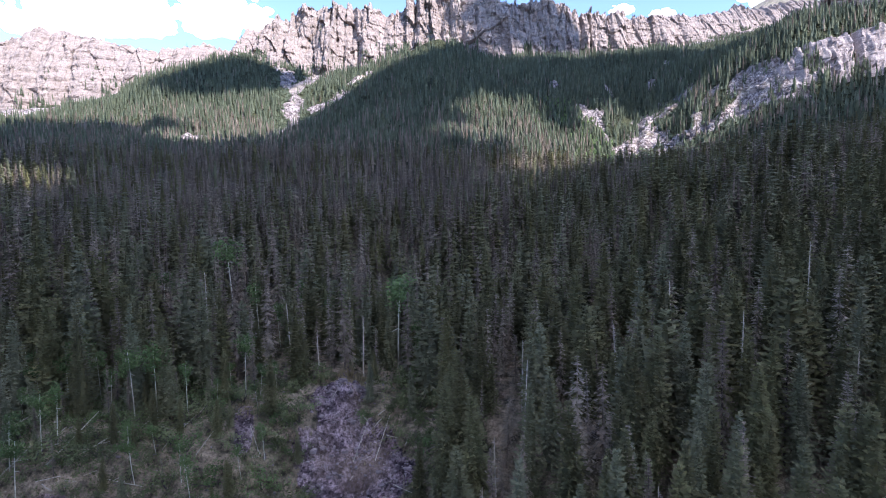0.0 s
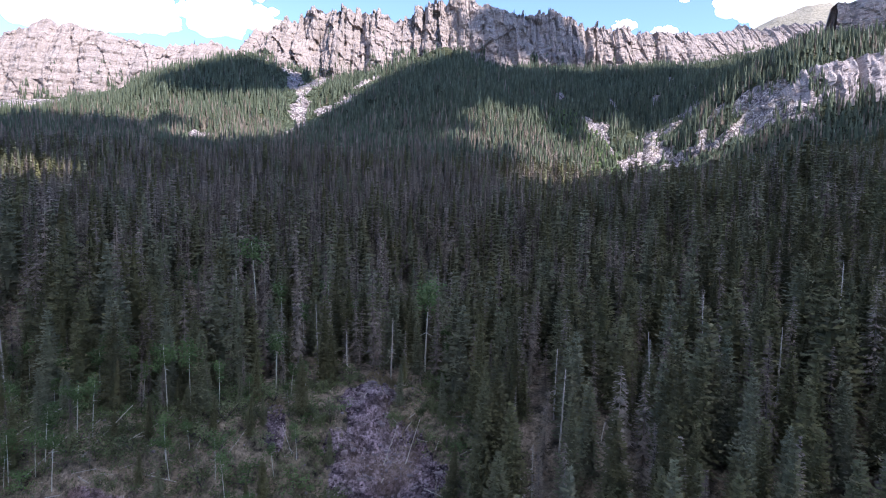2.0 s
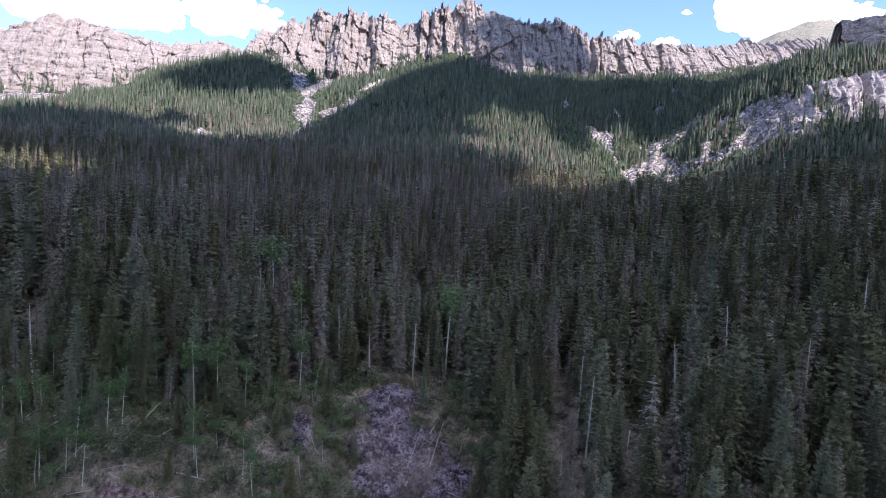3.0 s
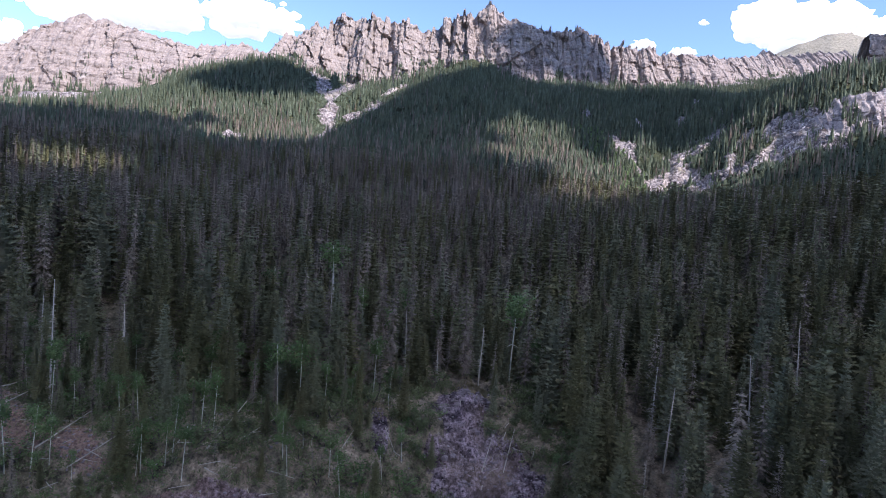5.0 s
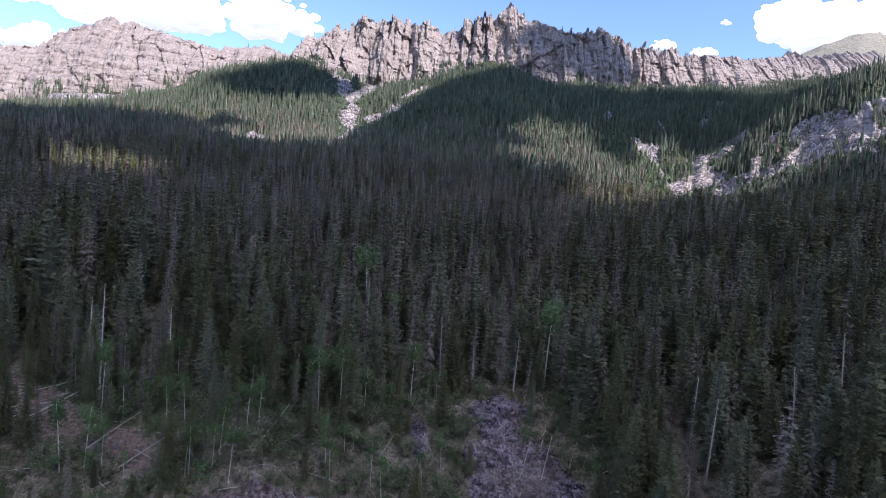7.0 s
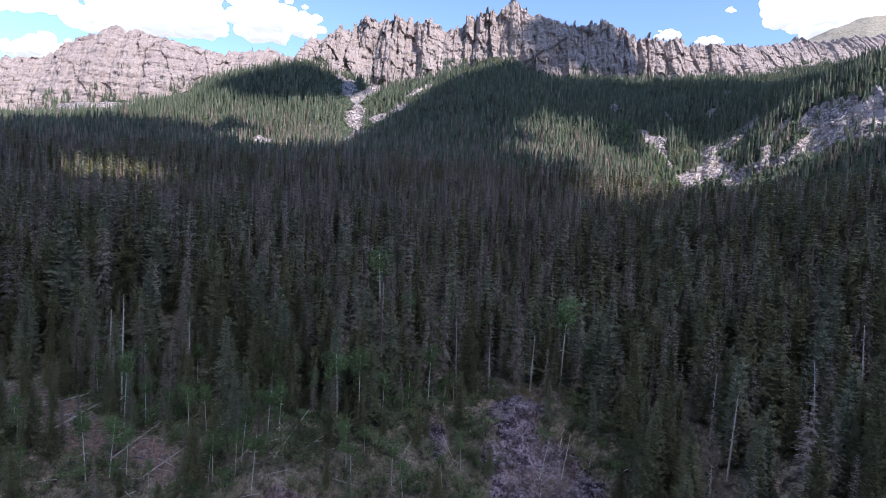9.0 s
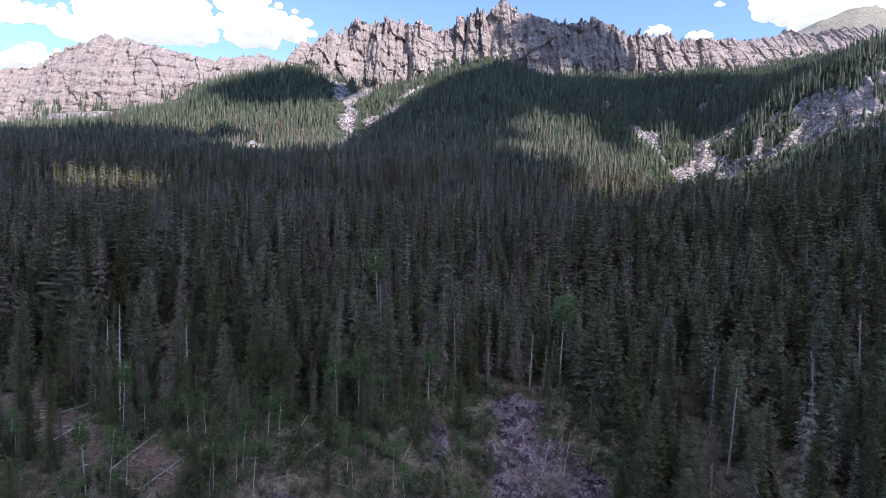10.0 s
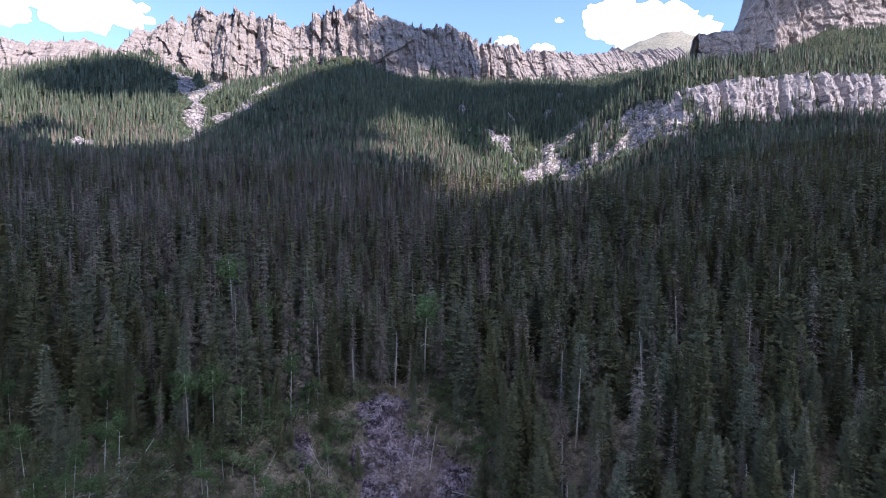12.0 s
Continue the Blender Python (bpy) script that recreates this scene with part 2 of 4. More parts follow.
def rock_material(name, dark, middle, light, strata=0.42, pale=(0.46, 0.41, 0.39)):
    m, t, b = material(name, 0.92)
    p = place(t)
    big = noise_at(t, p, 0.018, 5)
    upright = noise_at(t, place(t, (1, 1, 0.22)), 0.13, 9, 0.7)
    layers = noise_at(t, place(t, (0.12, 0.12, 1)), strata, 8, 0.7)
    grain = noise_at(t, p, 0.55, 9, 0.75)
    colour = ramp(t, upright, (0.29, dark), (0.44, middle), (0.66, light))
    bands = ramp(t, layers, (0.38, (0.5, 0.46, 0.46)), (0.45, (1, 1, 1)), (0.7, (1.12, 1.1, 1.08)))
    colour = mix(t, 0.75, colour, bands, "MULTIPLY")
    colour = mix(t, ramp(t, big, (0.5, (0, 0, 0)), (0.7, (0.55, 0.55, 0.55))), colour, pale)
    colour = mix(t, 0.8, colour, ramp(t, grain, (0.33, (0.45, 0.42, 0.43)), (0.6, (1.12, 1.12, 1.12))), "MULTIPLY")
    cells = node(t, "ShaderNodeTexVoronoi", Scale=0.11)
    cells.feature = "DISTANCE_TO_EDGE"
    warped = t.nodes.new("ShaderNodeVectorMath")
    warped.operation = "MULTIPLY_ADD"
    wide = node(t, "ShaderNodeTexNoise", Scale=0.12, Detail=5.0)
    t.links.new(p, wide.inputs["Vector"])
    t.links.new(wide.outputs["Color"], warped.inputs[0])
    warped.inputs[1].default_value = (14, 14, 14)
    t.links.new(place(t, (1, 1, 0.6)), warped.inputs[2])
    t.links.new(warped.outputs[0], cells.inputs["Vector"])
    colour = mix(t, ramp(t, cells.outputs["Distance"], (0.0, (0.2, 0.2, 0.2)), (0.04, (0, 0, 0))), colour, dark)
    t.links.new(colour, b.inputs["Base Color"])
    bump(t, b, mix(t, 0.5, layers, grain), 0.55, 1.6)
    return m


CLIFF_ROCK = rock_material("cliff_rock", (0.13, 0.105, 0.10), (0.288, 0.237, 0.213), (0.366, 0.306, 0.276), pale=(0.36, 0.31, 0.28))
LEDGE_ROCK = rock_material("ledge_rock", (0.12, 0.10, 0.10), (0.285, 0.245, 0.24), (0.37, 0.325, 0.315), 0.4, (0.36, 0.32, 0.305))
SPRUCE_LIVE = foliage("spruce_needles", (0.093, 0.089, 0.043), (0.136, 0.131, 0.061), (0.168, 0.170, 0.108))
SPRUCE_DEAD = foliage("dead_needles", (0.138, 0.110, 0.086), (0.184, 0.150, 0.117), (0.25, 0.212, 0.172))
ASPEN_LEAF = foliage("aspen_leaves", (0.085, 0.125, 0.048), (0.11, 0.16, 0.06), (0.14, 0.20, 0.08))
SHRUB_LEAF = foliage("shrub_leaves", (0.095, 0.112, 0.054), (0.135, 0.155, 0.070), (0.195, 0.205, 0.105))


# bluer copy of the spruce needles, with distance haze put into the colour
SPRUCE_HAZY = foliage("hazy_spruce_needles", (0.070, 0.085, 0.054), (0.100, 0.120, 0.074), (0.135, 0.155, 0.105))


STRAW = foliage("dry_grass_blades", (0.20, 0.165, 0.095), (0.27, 0.225, 0.14), (0.36, 0.30, 0.20))
BANK_ROCK = rock_material("bank_rock", (0.075, 0.058, 0.066), (0.20, 0.165, 0.175), (0.30, 0.25, 0.26), 0.8, (0.30, 0.255, 0.26))


def bark_material(name, low, high, scale):
    m, t, b = material(name, 0.9)
    g = noise_at(t, place(t, (1, 1, 0.25)), scale, 6)
    t.links.new(ramp(t, g, (0.3, low), (0.7, high)), b.inputs["Base Color"])
    bump(t, b, g, 0.6, 0.05)
    return m


SPRUCE_BARK = bark_material("spruce_bark", (0.06, 0.05, 0.045), (0.13, 0.11, 0.10), 3.0)
SNAG_WOOD = bark_material("weathered_wood", (0.27, 0.24, 0.20), (0.54, 0.49, 0.42), 4.0)
ASPEN_BARK = bark_material("aspen_bark", (0.34, 0.34, 0.27), (0.60, 0.58, 0.49), 5.0)


def ground_material():
    m, t, b = material("forest_ground", 0.95)
    p = place(t)
    big, mid, fine = noise_at(t, p, 0.05, 5), noise_at(t, p, 0.35, 6, 0.65), noise_at(t, p, 1.6, 8, 0.75)
    litter = ramp(t, mid, (0.34, (0.055, 0.05, 0.036)), (0.47, (0.20, 0.165, 0.12)), (0.63, (0.34, 0.275, 0.21)))
    litter = mix(t, ramp(t, big, (0.5, (0, 0, 0)), (0.65, (0.45, 0.45, 0.45))), litter, (0.06, 0.072, 0.03))
    litter = mix(t, 0.8, litter, ramp(t, fine, (0.35, (0.35, 0.35, 0.35)), (0.62, (1.5, 1.45, 1.4))), "MULTIPLY")
    spot = t.nodes.new("ShaderNodeSeparateXYZ")
    t.links.new(p, spot.inputs[0])
    high = node(t, "ShaderNodeMapRange")
    high.inputs["From Min"].default_value, high.inputs["From Max"].default_value = 180, 420
    t.links.new(spot.outputs["Y"], high.inputs["Value"])
    scrub = mix(t, 0.8, mix(t, fine, (0.02, 0.026, 0.013), (0.07, 0.075, 0.04)), ramp(t, mid, (0.38, (0.35, 0.38, 0.35)), (0.52, (1, 1, 1)), (0.62, (1.9, 1.7, 1.5))), "MULTIPLY")
    litter = mix(t, high.outputs[0], litter, scrub)
    rock = ramp(t, fine, (0.38, (0.045, 0.035, 0.04)), (0.5, (0.29, 0.235, 0.245)), (0.61, (0.54, 0.455, 0.48)))
    rock = mix(t, 0.85, rock, ramp(t, mid, (0.45, (0.16, 0.13, 0.17)), (0.55, (0.9, 0.84, 0.9))), "MULTIPLY")
    streak = noise_at(t, place(t, (1, 1, 0.15)), 0.16, 7, 0.65)
    rock = mix(t, 0.8, rock, ramp(t, streak, (0.38, (0.42, 0.36, 0.36)), (0.52, (1, 1, 1)), (0.66, (1.3, 1.27, 1.25))), "MULTIPLY")
    rock = mix(t, ramp(t, big, (0.52, (0, 0, 0)), (0.7, (0.5, 0.5, 0.5))), rock, (0.27, 0.20, 0.14))
    alpine = node(t, "ShaderNodeMapRange")
    alpine.inputs["From Min"].default_value, alpine.inputs["From Max"].default_value = 1250, 1400
    t.links.new(spot.outputs["Y"], alpine.inputs["Value"])
    west = node(t, "ShaderNodeMapRange")
    west.inputs["From Min"].default_value, west.inputs["From Max"].default_value = -50, -90
    t.links.new(spot.outputs["X"], west.inputs["Value"])
    high_rock = mix(t, 1.0, rock, (1.4, 1.58, 1.36), "MULTIPLY")
    rock = mix(t, west.outputs[0], rock, mix(t, 0.8, (0.28, 0.19, 0.155), ramp(t, fine, (0.38, (0.35, 0.33, 0.33)), (0.6, (1.3, 1.25, 1.2))), "MULTIPLY"))
    rock = mix(t, high.outputs[0], rock, high_rock)
    rock = mix(t, alpine.outputs[0], rock, ramp(t, streak, (0.4, (0.21, 0.185, 0.135)), (0.6, (0.34, 0.295, 0.235))))
    bare = t.nodes.new("ShaderNodeAttribute")
    bare.attribute_name = "bare"
    edge = node(t, "ShaderNodeMath")
    t.links.new(bare.outputs["Fac"], edge.inputs[0])
    t.links.new(noise_at(t, p, 0.6, 7, 0.75), edge.inputs[1])
    edge.operation = "ADD"
    t.links.new(mix(t, ramp(t, edge.outputs[0], (0.78, (0, 0, 0)), (1.2, (1, 1, 1))), litter, rock), b.inputs["Base Color"])
    bump(t, b, mix(t, 0.6, mid, fine), 1.0, 1.2)
    return m


GROUND = ground_material()

m, t, b = material("cloud_white", 1.0)
b.inputs["Base Color"].default_value = (0.95, 0.95, 0.95, 1)
glow = node(t, "ShaderNodeBsdfTranslucent", Color=(0.95, 0.95, 0.95, 1))
both = node(t, "ShaderNodeMixShader", Fac=0.9)
t.links.new(b.outputs[0], both.inputs[1])
t.links.new(glow.outputs[0], both.inputs[2])
t.links.new(both.outputs[0], t.nodes["Material Output"].inputs[0])
CLOUD = m
# faint emission stands in for sunlight scattered inside the far clouds
m, t, b = material("glowing_cloud", 1.0)
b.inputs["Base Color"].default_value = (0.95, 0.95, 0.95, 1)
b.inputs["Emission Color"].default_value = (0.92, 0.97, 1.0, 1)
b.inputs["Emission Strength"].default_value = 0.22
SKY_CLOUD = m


# ---- mesh tools ----
def mesh_from(name, verts, tris, mats, index=None, tint=None, smooth=False, bare=None):
    """A mesh of triangles from arrays."""
    verts, tris = np.asarray(verts, np.float32), np.asarray(tris, np.int32)
    me = bpy.data.meshes.new(name)
    me.vertices.add(len(verts))
    me.vertices.foreach_set("co", verts.ravel())
    me.loops.add(tris.size)
    me.loops.foreach_set("vertex_index", tris.ravel())
    me.polygons.add(len(tris))
    me.polygons.foreach_set("loop_start", np.arange(0, tris.size, 3, dtype=np.int32))
    for mt in mats:
        me.materials.append(mt)
    if index is not None:
        me.polygons.foreach_set("material_index", np.asarray(index, np.int32))
    for key, values in (("tint", tint), ("bare", bare)):
        if values is not None:
            me.attributes.new(key, "FLOAT", "POINT").data.foreach_set("value", np.asarray(values, np.float32))
    me.update(calc_edges=True)
    me.polygons.foreach_set("use_smooth", np.full(len(tris), smooth))
    return me


def grid_tris(rows, cols):
    i = np.arange(rows * cols).reshape(rows, cols)
    a, b, c, d = i[:-1, :-1].ravel(), i[:-1, 1:].ravel(), i[1:, 1:].ravel(), i[1:, :-1].ravel()
    return np.concatenate([np.stack([a, b, c], 1), np.stack([a, c, d], 1)])


def part(name, me, parent, label=""):
    ob = new(name, me)
    ob.parent = parent
    return tagged(ob, label)


# ---- ground ----
def spaced(*runs):
    return np.concatenate([np.arange(a, b, s) for a, b, s in runs])


gx = spaced((-2500, -900, 80), (-900, -420, 14), (-420, -130, 6), (-130, -50, 1.6), (-50, 2, 0.8), (2, 80, 2.5), (80, 420, 5), (420, 900, 12), (900, 1600, 18), (1600, 2501, 80))
gy = spaced((-1200, 0, 60), (0, 80, 8), (80, 126, 0.8), (126, 150, 2), (150, 300, 4), (300, 1000, 6), (1000, 1200, 20), (1200, 1500, 60), (1500, 1960, 16), (1960, 3001, 60))
X, Y = np.meshgrid(gx, gy)
ground = new("ground", mesh_from("ground", np.stack([X, Y, ground_height(X, Y)], -1).reshape(-1, 3), grid_tris(len(gy), len(gx)), [GROUND], smooth=True, bare=bareness(X, Y).ravel()))
tagged(ground, "steep forest floor with grass, needle litter, gravel and bare washed earth", "ground", kind="structure")


# ---- cliffs ----
CLIFF_FACES = {}


def blocky(x, y, seed):
    """Angular facets: each jittered cell has its own offset and tilt."""
    ix, iy = np.floor(x), np.floor(y)
    best, value = np.full(np.shape(x), 1e9), np.zeros(np.shape(x))
    for dx in (-1, 0, 1):
        for dy in (-1, 0, 1):
            cx, cy = ix + dx, iy + dy
            px, py = cx + hash2(cx, cy, seed), cy + hash2(cx, cy, seed + 1)
            d = np.hypot(x - px, y - py)
            own = 2 * hash2(cx, cy, seed + 2) - 1 + (x - px) * (3 * hash2(cx, cy, seed + 3) - 1.5) + (y - py) * (2.4 * hash2(cx, cy, seed + 4) - 1.6)
            value = np.where(d < best, own, value)
            best = np.minimum(best, d)
    return value


def cliff(name, label, foot, top, mat, step, rows, spire, relief, seed, size=1.0):
    """A rock wall from a foot line to a crest line, cut into buttresses, columns, ledges and pinnacles."""
    foot, top = np.array(foot, float), np.array(top, float)
    run = np.concatenate([[0], np.cumsum(np.hypot(*np.diff(foot[:, :2], axis=0).T))])
    s = np.arange(0, run[-1], step)
    f = np.stack([np.interp(s, run, foot[:, k]) for k in range(3)], 1)
    run_t = np.linspace(0, 1, len(top)) if len(top) != len(foot) else run / run[-1]
    c = np.stack([np.interp(s / run[-1], run_t, top[:, k]) for k in range(3)], 1)
    v = np.linspace(0, 1, rows)[:, None]
    along, long_run = f[None, :, 0] * (1 - v) + c[None, :, 0] * v, run[-1] > 1500
    wob1 = (s + 9 * fbm(s / 45, s * 0, seed, 3) + (34 * fbm(s / 170, s * 0 + 5, seed + 1, 2) if long_run else 0)) / size
    notch = np.clip(np.abs(vnoise(wob1 / 30, s * 0 + c[:, 2] / 260, seed + 8)) * 2.3, 0, 1) ** 0.75
    blocks = np.floor(wob1 / 5.5)
    tooth = 1 - np.abs(2 * (wob1 / 5.5 - blocks) - 1) ** 6
    tall = hash2(blocks, blocks * 0 + 3, seed)
    fine = np.floor(wob1 / 2.3 + 0.37)
    needle = np.clip(1 - np.abs(2 * (wob1 / 2.3 + 0.37 - fine) - 1) ** 1.5, 0, 1) * np.clip(hash2(fine, fine * 0 + 9, seed + 2) - 0.5, 0, 1) * 0.6
    spire = spire * (np.interp(c[:, 0], (-1200, -430, -330, 200, 380), (0.5, 0.5, 1.0, 1.0, 0.8)) if run[-1] > 1500 else 1.0)
    c[:, 2] += spire * (needle + 0.5 * (notch - 0.75) + tooth * np.clip(tall - 0.55, 0, 1) * 1.8 + fbm(s / 2.6, s * 0, seed + 5, 2) * 0.35 + fbm(s / 14, s * 0, seed + 6, 2) * 0.5)
    v = np.linspace(0, 1, rows)[:, None]
    z = f[None, :, 2] * (1 - v) + c[None, :, 2] * v
    S, Z = np.broadcast_to(s[None], z.shape), z
    wob = wob1[None] + 4 * fbm(S / 40 / size, Z / 60 / size, seed + 7, 2)
    tier = Z / 17 + 0.9 * fbm(S / 50, Z / 90, seed + 6, 3)
    stepped = (np.floor(tier) + np.clip((tier - np.floor(tier)) * 3.0, 0, 1) - tier) * 17
    share = np.clip(v * 0.55 + 0.45 * v ** 2, 0, 1)
    back = f[None, :, 1] + (c[:, 1] - f[:, 1])[None] * share - 0.16 * stepped * (1 + fbm(S / 40, Z / 40, seed + 16))
    buttress = np.clip(np.abs(vnoise(wob / 30, Z / 260, seed + 8)) * 2.3, 0, 1) ** 0.75
    column = np.clip(np.abs(vnoise(wob / 12, Z / 110, seed + 9)) * 2.2, 0, 1)
    crack = np.abs(vnoise(wob / 4.2, Z / 40, seed + 10)) ** 0.8
    layer = vnoise(S / 45, Z / 4.0, seed + 11) + 0.5 * vnoise(S / 20, Z / 1.8, seed + 12)
    lean = wob + 0.2 * Z
    bold = np.interp(along, (-700, -420, -300, 0, 250, 420, 600), (0.5, 0.55, 1.0, 1.15, 1.0, 0.7, 0.4)) if long_run else 1.0
    out = relief * bold * (1.5 * np.abs(vnoise(wob / 55, Z / 300, seed + 17)) ** 0.7 + 1.0 * buttress + 0.34 * column + 0.12 * crack - 1.6)
    shelf = hash2(np.floor((Z - 0.1 * S) / 3.6 + 0.6 * vnoise(S / 18, Z * 0, seed + 13)), np.floor(wob / 17), seed + 18) - 0.5
    out = out + relief * bold * ((0.55 if long_run else 0.1) * blocky(wob / 48, Z / 160, seed + 60) + 0.3 * blocky(lean / 15, Z / 30, seed + 20) + 0.13 * blocky(wob / 6, Z / 11, seed + 30) + 0.05 * blocky(wob / 3, Z / 4, seed + 50)) + relief * (0.05 * layer + 0.16 * shelf)
    out = out * np.clip(v * 5 + 0.3, 0.3, 1) * np.clip(np.minimum(S, run[-1] - S) / (90 if long_run else 25), 0, 1)
    P = np.stack([along + 0.15 * relief * fbm(S / 14, Z / 24, seed + 14), back - out, z], -1)
    rear = P[-1].copy()
    rear[:, 1] += 14 + 6 * fbm(s / 10, s * 0, seed + 15)
    rear[:, 2] -= 3
    drop = rear.copy()
    drop[:, 1] += 60
    drop[:, 2] -= 160
    skirt = P[0].copy()
    skirt[:, 2] -= 40
    skirt[:, 1] += 5
    P = np.concatenate([skirt[None], P, rear[None], drop[None]])
    CLIFF_FACES[name] = P[1:-2]
    ob = new(name, mesh_from(name, P.reshape(-1, 3), grid_tris(len(P), len(s)), [mat]))
    return tagged(ob, label, "cliff", kind="structure")


RIDGE_CREST = [(-1200, 860, 300), (-755, 870, 331), (-706, 870, 357), (-630, 880, 389), (-545, 890, 374), (-473, 915, 360), (-393, 935, 377), (-352, 955, 366), (-335, 960, 392), (-261, 970, 428), (-249, 975, 446), (-155, 985, 450),
               (-79, 992, 444), (-55, 992, 458), (4, 988, 476), (24, 986, 490), (60, 985, 463), (134, 995, 448), (190, 1005, 472), (244, 1025, 448), (380, 1065, 456), (509, 1105, 462), (596, 1135, 490), (655, 1155, 494), (800, 1180, 520)]
crest_x = [p[0] for p in RIDGE_CREST]
foot_line = LANDFORMS["ridge_foot"]
RIDGE_FOOT = [(x, float(np.interp(x, [q[0] for q in foot_line], [q[1] for q in foot_line])), float(np.interp(x, [q[0] for q in foot_line], [q[2] for q in foot_line])) - 8) for x in crest_x]
cliff("cliff_ridge", "jagged pinkish grey volcanic cliff ridge with pinnacles above the forest", RIDGE_FOOT, RIDGE_CREST, CLIFF_ROCK, 1.5, 60, 12.0, 11.0, 40)
cliff("cliff_east", "tall pinkish grey rock buttress above a forested ledge", [(488, 676, 312), (444, 630, 296), (500, 622, 300), (516, 619, 302), (530, 617, 304), (541, 617, 305), (545, 628, 310), (600, 644, 336), (665, 652, 366), (761, 655, 384), (1200, 660, 410)],
      [(492, 690, 340), (446, 642, 352), (506, 640, 357), (518, 634, 385), (536, 632, 404), (541, 636, 400), (547, 650, 450), (600, 670, 470), (665, 676, 475), (746, 680, 480), (1200, 690, 520)], CLIFF_ROCK, 1.6, 50, 2.5, 9.0, 71)
cliff("cliff_ledge", "low grey rock band with vertical cracks across the forested slope", [(330, 540, 212), (345, 526, 214), (375, 521, 214), (407, 519, 213), (522, 514, 221), (608, 514, 227), (1200, 514, 262)],
      [(332, 552, 228), (349, 545, 248), (380, 540, 256), (418, 538, 264), (533, 536, 276), (631, 536, 277), (1200, 538, 311)], LEDGE_ROCK, 1.2, 34, 3.4, 7.0, 93, 0.5)


# ---- trees ----
def sprays(rng, height, radius, whorls, per, size, start=0.1, droop=0.3, thin=1.0, fold=True, ragged=0.2):
    """Needle sprays set along boughs in whorls round a stem. fold: each spray a small roof of two faces, else one. Returns verts, tris."""
    V, F = [], []
    lobes = [rng.uniform(1 - ragged, 1 + ragged) for _ in range(9)]
    for w in range(whorls):
        u = min(max(start + (0.985 - start) * (w + rng.uniform(-0.4, 0.4)) / (whorls - 1), start), 0.985)
        reach = radius * ((1 - u) / (1 - start)) ** 0.8 * (0.7 + 0.3 * min(1, (u - start) * 7)) + 0.12
        turn, tier = rng.uniform(0, 6.28), rng.uniform(0.8, 1.15)
        for k in range(per):
            if rng.random() > thin:
                continue
            a = turn + 6.2832 * (k + rng.uniform(-0.35, 0.35)) / per
            L = reach * tier * rng.uniform(0.75, 1.2) * lobes[int(a / 6.2832 * 9 + 5 * u) % 9]
            tilt = 0.55 * u - droop + rng.uniform(-0.12, 0.12)
            z0, steps = u * height, max(1, int(round((0.85 * L) / (0.62 * size))))
            for n in range(steps):
                r = L - 0.72 * size - n * 0.62 * size
                yaw = (0.75 if n % 2 else -0.75) * rng.uniform(0.5, 1.2) if n else rng.uniform(-0.2, 0.2)
                b, long = a + yaw, size * rng.uniform(0.75, 1.3)
                c, q, cb, sb = math.cos(a), math.sin(a), math.cos(b), math.sin(b)
                z = z0 + tilt * r - 0.12 * r * r / max(radius, 0.5)
                rise = tilt * 0.6 - 0.18 + (0.3 if n == 0 else 0.05) + rng.uniform(-0.15, 0.15)
                half, i = long * rng.uniform(0.34, 0.5), len(V)
                px, py = c * r, q * r
                if fold:
                    V += [(px, py, z), (px + cb * 0.6 * long - sb * half, py + sb * 0.6 * long + cb * half, z + 0.6 * rise * long - 0.24 * long),
                          (px + cb * long, py + sb * long, z + rise * long), (px + cb * 0.6 * long + sb * half, py + sb * 0.6 * long - cb * half, z + 0.6 * rise * long - 0.24 * long)]
                    F += [(i, i + 2, i + 1), (i, i + 3, i + 2)]
                else:
                    V += [(px, py, z + 0.25 * long), (px + cb * long - sb * half, py + sb * long + cb * half, z + rise * long - 0.22 * long), (px + cb * long + sb * half, py + sb * long - cb * half, z + rise * long - 0.3 * long)]
                    F += [(i, i + 2, i + 1)]
    return np.array(V), np.array(F)


def core(rng, height, radius, start=0.08, points=6, rings=3):
    """The dense shaded inside of a crown: a narrow uneven cone."""
    V, F = [(0, 0, height)], []
    for k in range(rings):
        u = 1 - (1 - start) * (k + 1) / rings
        for n in range(points):
            a, rr = 6.2832 * (n + 0.5 * k) / points, radius * (1 - u) ** 0.85 * rng.uniform(0.75, 1.15)
            V.append((rr * math.cos(a), rr * math.sin(a), u * height))
    F += [(0, 1 + n, 1 + (n + 1) % points) for n in range(points)]
    for k in range(rings - 1):
        for n in range(points):
            p, q = 1 + k * points + n, 1 + k * points + (n + 1) % points
            F += [(p, p + points, q), (q, p + points, q + points)]
    return np.array(V), np.array(F)


